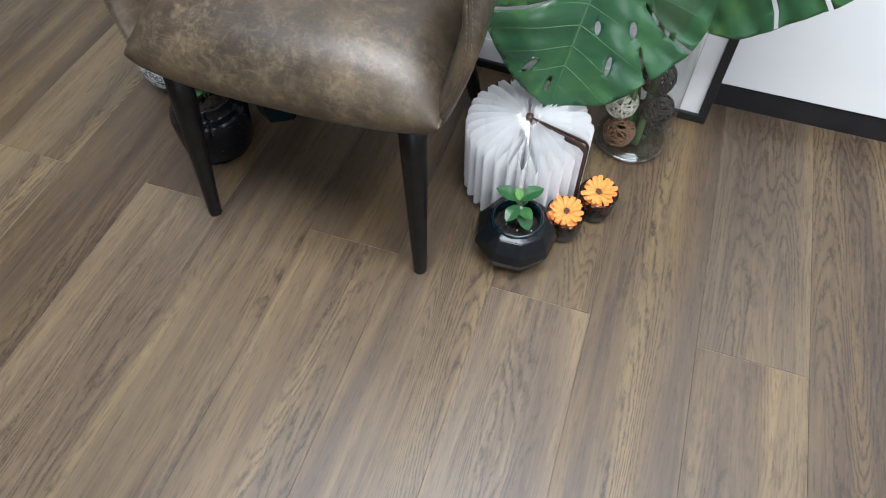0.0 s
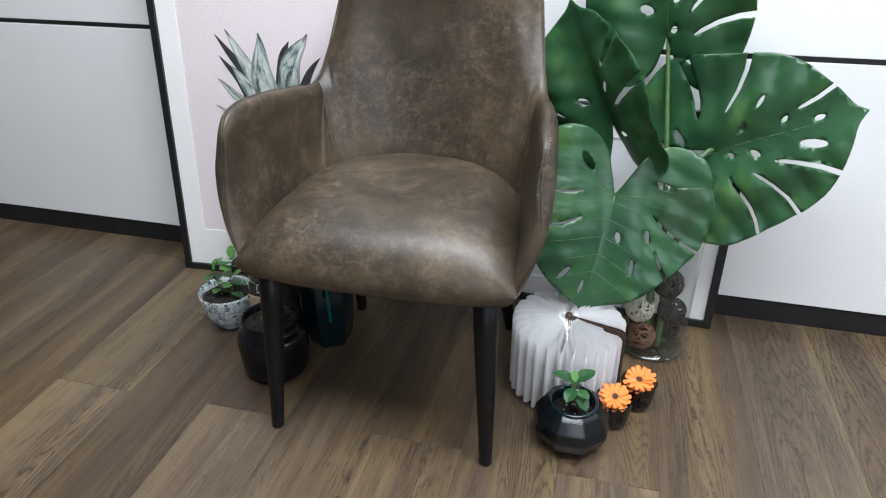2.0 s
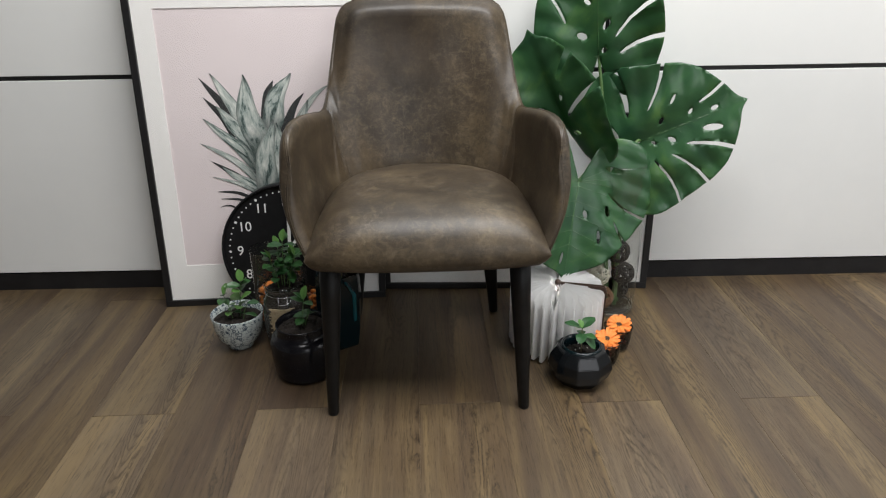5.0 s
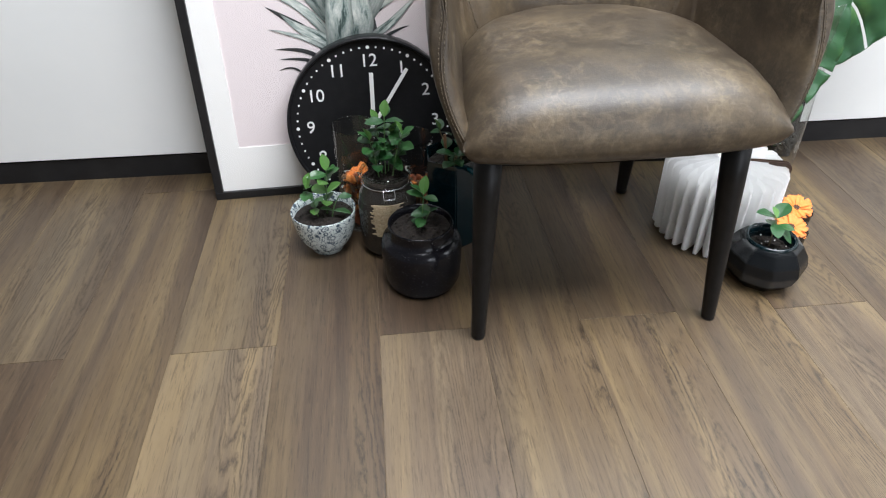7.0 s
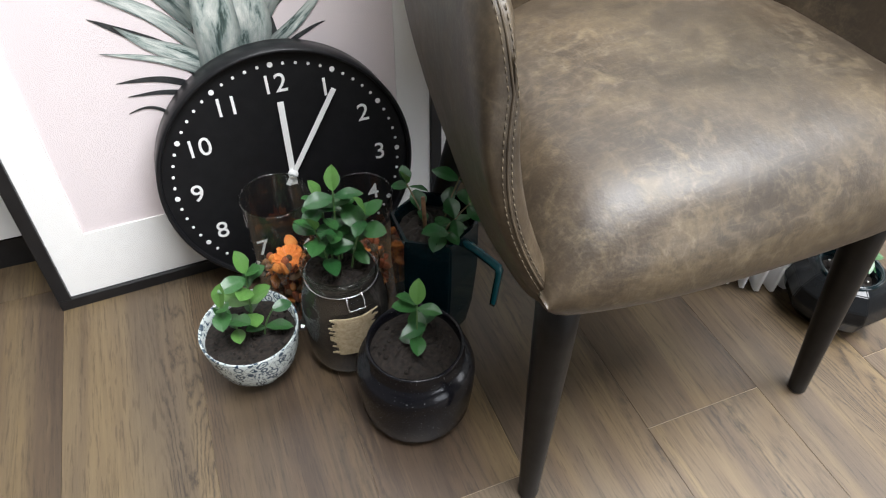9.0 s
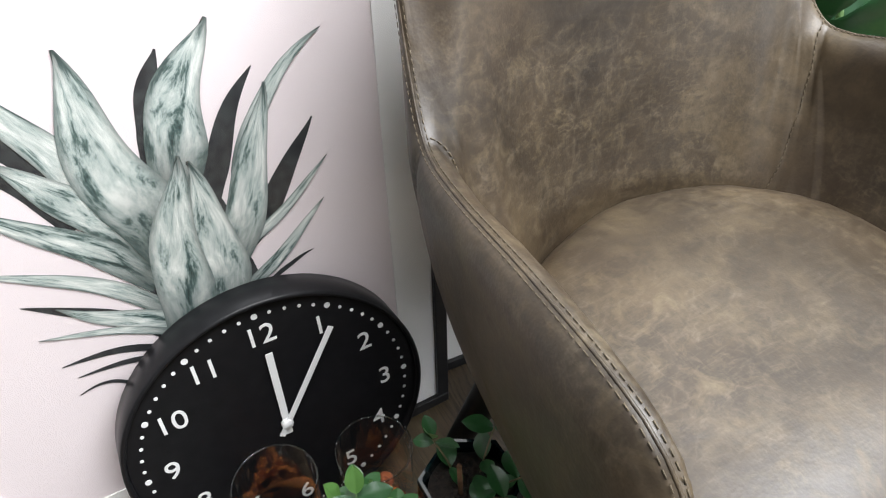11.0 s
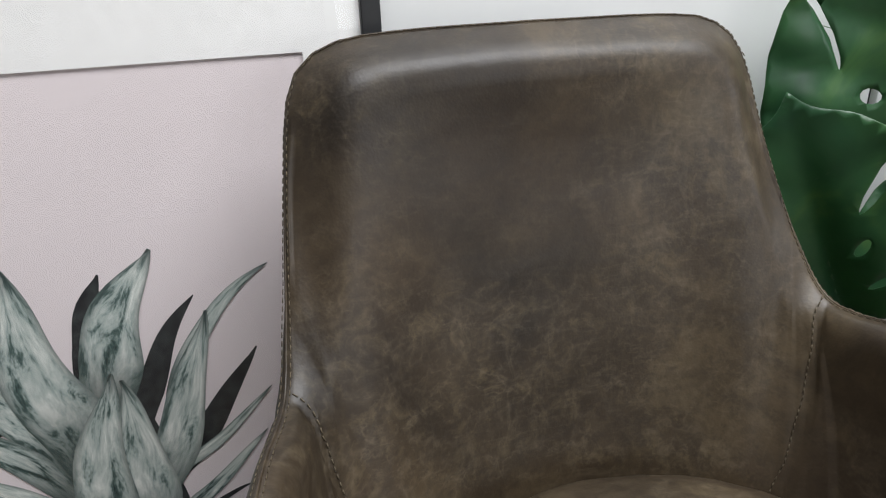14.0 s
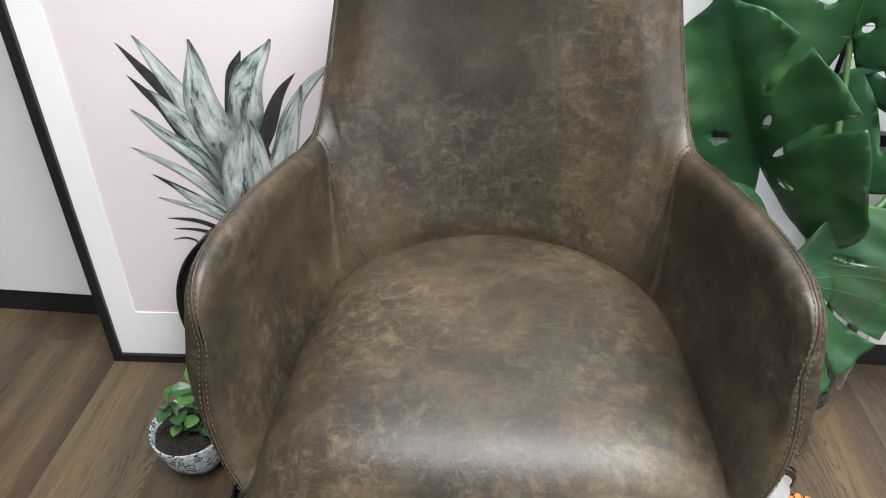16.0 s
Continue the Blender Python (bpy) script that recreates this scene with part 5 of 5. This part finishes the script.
# slots: inner end, outer end past the margin, width at both; holes: centre, direction, half length, half width
TOP_SLOTS = ((0.15, 0.46, 0.36, 0.97, 0.03, 0.13), (0.115, 0.16, 0.50, 0.56, 0.026, 0.05), (0.145, 0.02, 0.56, 0.17, 0.03, 0.06),
             (-0.127, 0.57, -0.25, 0.95, 0.03, 0.06), (-0.22, 0.30, -0.43, 0.70, 0.022, 0.035))
TOP_HOLES = ((0.087, 0.66, 0.3, 1, 0.10, 0.03), (0.167, -0.16, 1, -0.25, 0.087, 0.03), (-0.11, 0.18, -1, 0.4, 0.048, 0.028),
             (-0.07, 0.47, -0.6, 0.5, 0.034, 0.02), (0.058, 0.275, 0.5, 0.8, 0.05, 0.024), (0.04, 0.05, 0.5, 0.8, 0.03, 0.02), (0.03, 0.72, 0.2, 1, 0.04, 0.018))
SIDE_SLOTS = ((-0.105, 0.59, -0.26, 1.02, 0.032, 0.05), (-0.19, 0.14, -0.56, 0.47, 0.02, 0.05), (-0.195, -0.05, -0.52, -0.03, 0.035, 0.10),
              (0.13, 0.37, 0.33, 0.84, 0.03, 0.06), (0.16, 0.21, 0.54, 0.47, 0.025, 0.045), (0.16, 0.04, 0.52, 0.13, 0.028, 0.03))
SIDE_HOLES = ((-0.12, -0.22, 1, 0.2, 0.075, 0.025), (-0.2, 0.39, -0.7, 0.68, 0.05, 0.013), (-0.087, 0.227, -0.7, 0.7, 0.038, 0.02), (-0.07, 0.50, -0.6, 0.7, 0.03, 0.016),
              (-0.03, 0.71, -0.1, 1, 0.035, 0.02), (0.09, 0.64, 0.28, 0.96, 0.09, 0.03), (0.23, -0.1, 1, 0, 0.07, 0.017), (0.047, 0.094, 0.7, 0.7, 0.028, 0.014), (0.07, 0.26, 0.7, 0.7, 0.04, 0.02))
FRONT_SLOTS = ((0.145, 0.21, 0.52, 0.42, 0.022, 0.03), (0.17, 0.008, 0.54, 0.06, 0.02, 0.025), (-0.227, 0.078, -0.56, 0.30, 0.022, 0.035), (-0.29, 0.345, -0.47, 0.64, 0.025, 0.05))
FRONT_HOLES = ((0.19, -0.22, -0.69, 0.7, 0.085, 0.034), (0.16, 0.69, 0.5, 0.8, 0.07, 0.02), (-0.24, -0.155, -1, 0.1, 0.09, 0.026), (-0.23, 0.26, -0.4, 0.9, 0.06, 0.024),
               (-0.076, 0.316, -0.3, 0.9, 0.045, 0.02), (-0.186, 0.525, -0.1, 1, 0.067, 0.018), (0.045, 0.776, 0.1, 1, 0.06, 0.016))
BACK_SLOTS = ((0.11, 0.48, 0.5, 0.88, 0.05, 0.11), (0.09, 0.12, 0.52, 0.40, 0.035, 0.08), (-0.25, 0.16, -0.55, 0.34, 0.025, 0.04))
BACK_HOLES = ((0.12, -0.06, 1, 0.1, 0.045, 0.022), (0.10, 0.33, 0.5, 0.8, 0.05, 0.018), (-0.12, 0.24, -0.6, 0.6, 0.045, 0.02))
for joint, tip, normal, width, fold, droop, seed, slots, holes, lobes, foot in (
        ((0.446, 0.521, 0.662), (0.409, 0.480, 0.934), (-0.30, -0.95, 0.05), 0.352, 0.08, 0.16, 3, TOP_SLOTS, TOP_HOLES, 0.80, (0.012, 0.02)),
        ((0.568, 0.485, 0.453), (0.796, 0.420, 0.566), (-0.15, -0.97, 0.10), 0.362, 0.06, 0.14, 8, SIDE_SLOTS, SIDE_HOLES, 1.08, (0.0, 0.0)),
        ((0.383, 0.370, 0.386), (0.345, 0.281, 0.158), (0.15, -0.92, 0.33), 0.355, 0.06, 0.16, 5, FRONT_SLOTS, FRONT_HOLES, 1.05, (-0.02, 0.01)),
        ((0.362, 0.470, 0.495), (0.255, 0.478, 0.730), (-0.65, -0.72, 0.25), 0.310, 0.35, 0.10, 12, BACK_SLOTS, BACK_HOLES, 0.95, (-0.01, 0.03))):
    j, z, y = monstera_leaf(joint, tip, normal, width, fold, droop, seed, slots, holes, lobes)
    base = FOOT_POINT + Vector((*foot, 0))
    mid = Vector((0.5 + 0.35 * (j.x - 0.5), 0.43 + 0.5 * (j.y - 0.43), 0.40))
    end = j - z * 0.010
    line = smooth_line([base, base.lerp(mid, 0.5), mid, mid.lerp(end, 0.55) + Vector((0, 0, 0.02 if j.z < 0.6 else 0.0)), end], 8)
    part("stalk", tube(line, 0.0072, 0.0036, 10), STEM_GREEN, monstera, "smooth green leaf stalk")


# ---- floor planks ----
def plank_mesh(length):
    w = 0.1762
    return box(-w / 2 + 0.0001, w / 2 - 0.0001, 0.0004, length - 0.0004, -0.004, 0.0, 0.0004, segments=1)


PLANK_DATA = {}
rng = random.Random(5)
JOINTS = {0: 0.020, 2: 0.024, 4: 0.022, 6: 0.008, 1: 0.64, 3: 0.60, 5: 0.66, 7: 0.62, 8: 0.003, 9: 0.66, 10: 0.05, -1: 0.55, -2: 0.03}
for row in range(-13, 21):
    x = -0.7255 + 0.1762 * (row + 0.5)
    joint = JOINTS.get(row, 0.61 * (row % 2) + rng.uniform(-0.12, 0.12))
    length = 1.22
    y = joint
    while y > -3.05:
        y -= length
    while y < 1.3:
        pale = (row in (0, 2, 6) and abs(y + length - joint) < 0.01) or (row not in JOINTS and rng.random() < 0.2)
        tone = PALE_PLANK if pale else DARK_PLANK if row in (-1, 1, 7, 9) else PLANK
        # the end boards are cut at the walls
        y0, y1 = max(y, -3.0), min(y + length, 1.30)
        key = (tone, round(y1 - y0, 3))
        if y1 - y0 < 0.02:
            y += length
            continue
        if key not in PLANK_DATA:
            bm = plank_mesh(key[1])
            data = bpy.data.meshes.new("plank")
            bm.to_mesh(data)
            bm.free()
            data.materials.append(tone)
            PLANK_DATA[key] = data
        shared("plank", PLANK_DATA[key], floor, pose(x, y0, 0))
        y += length
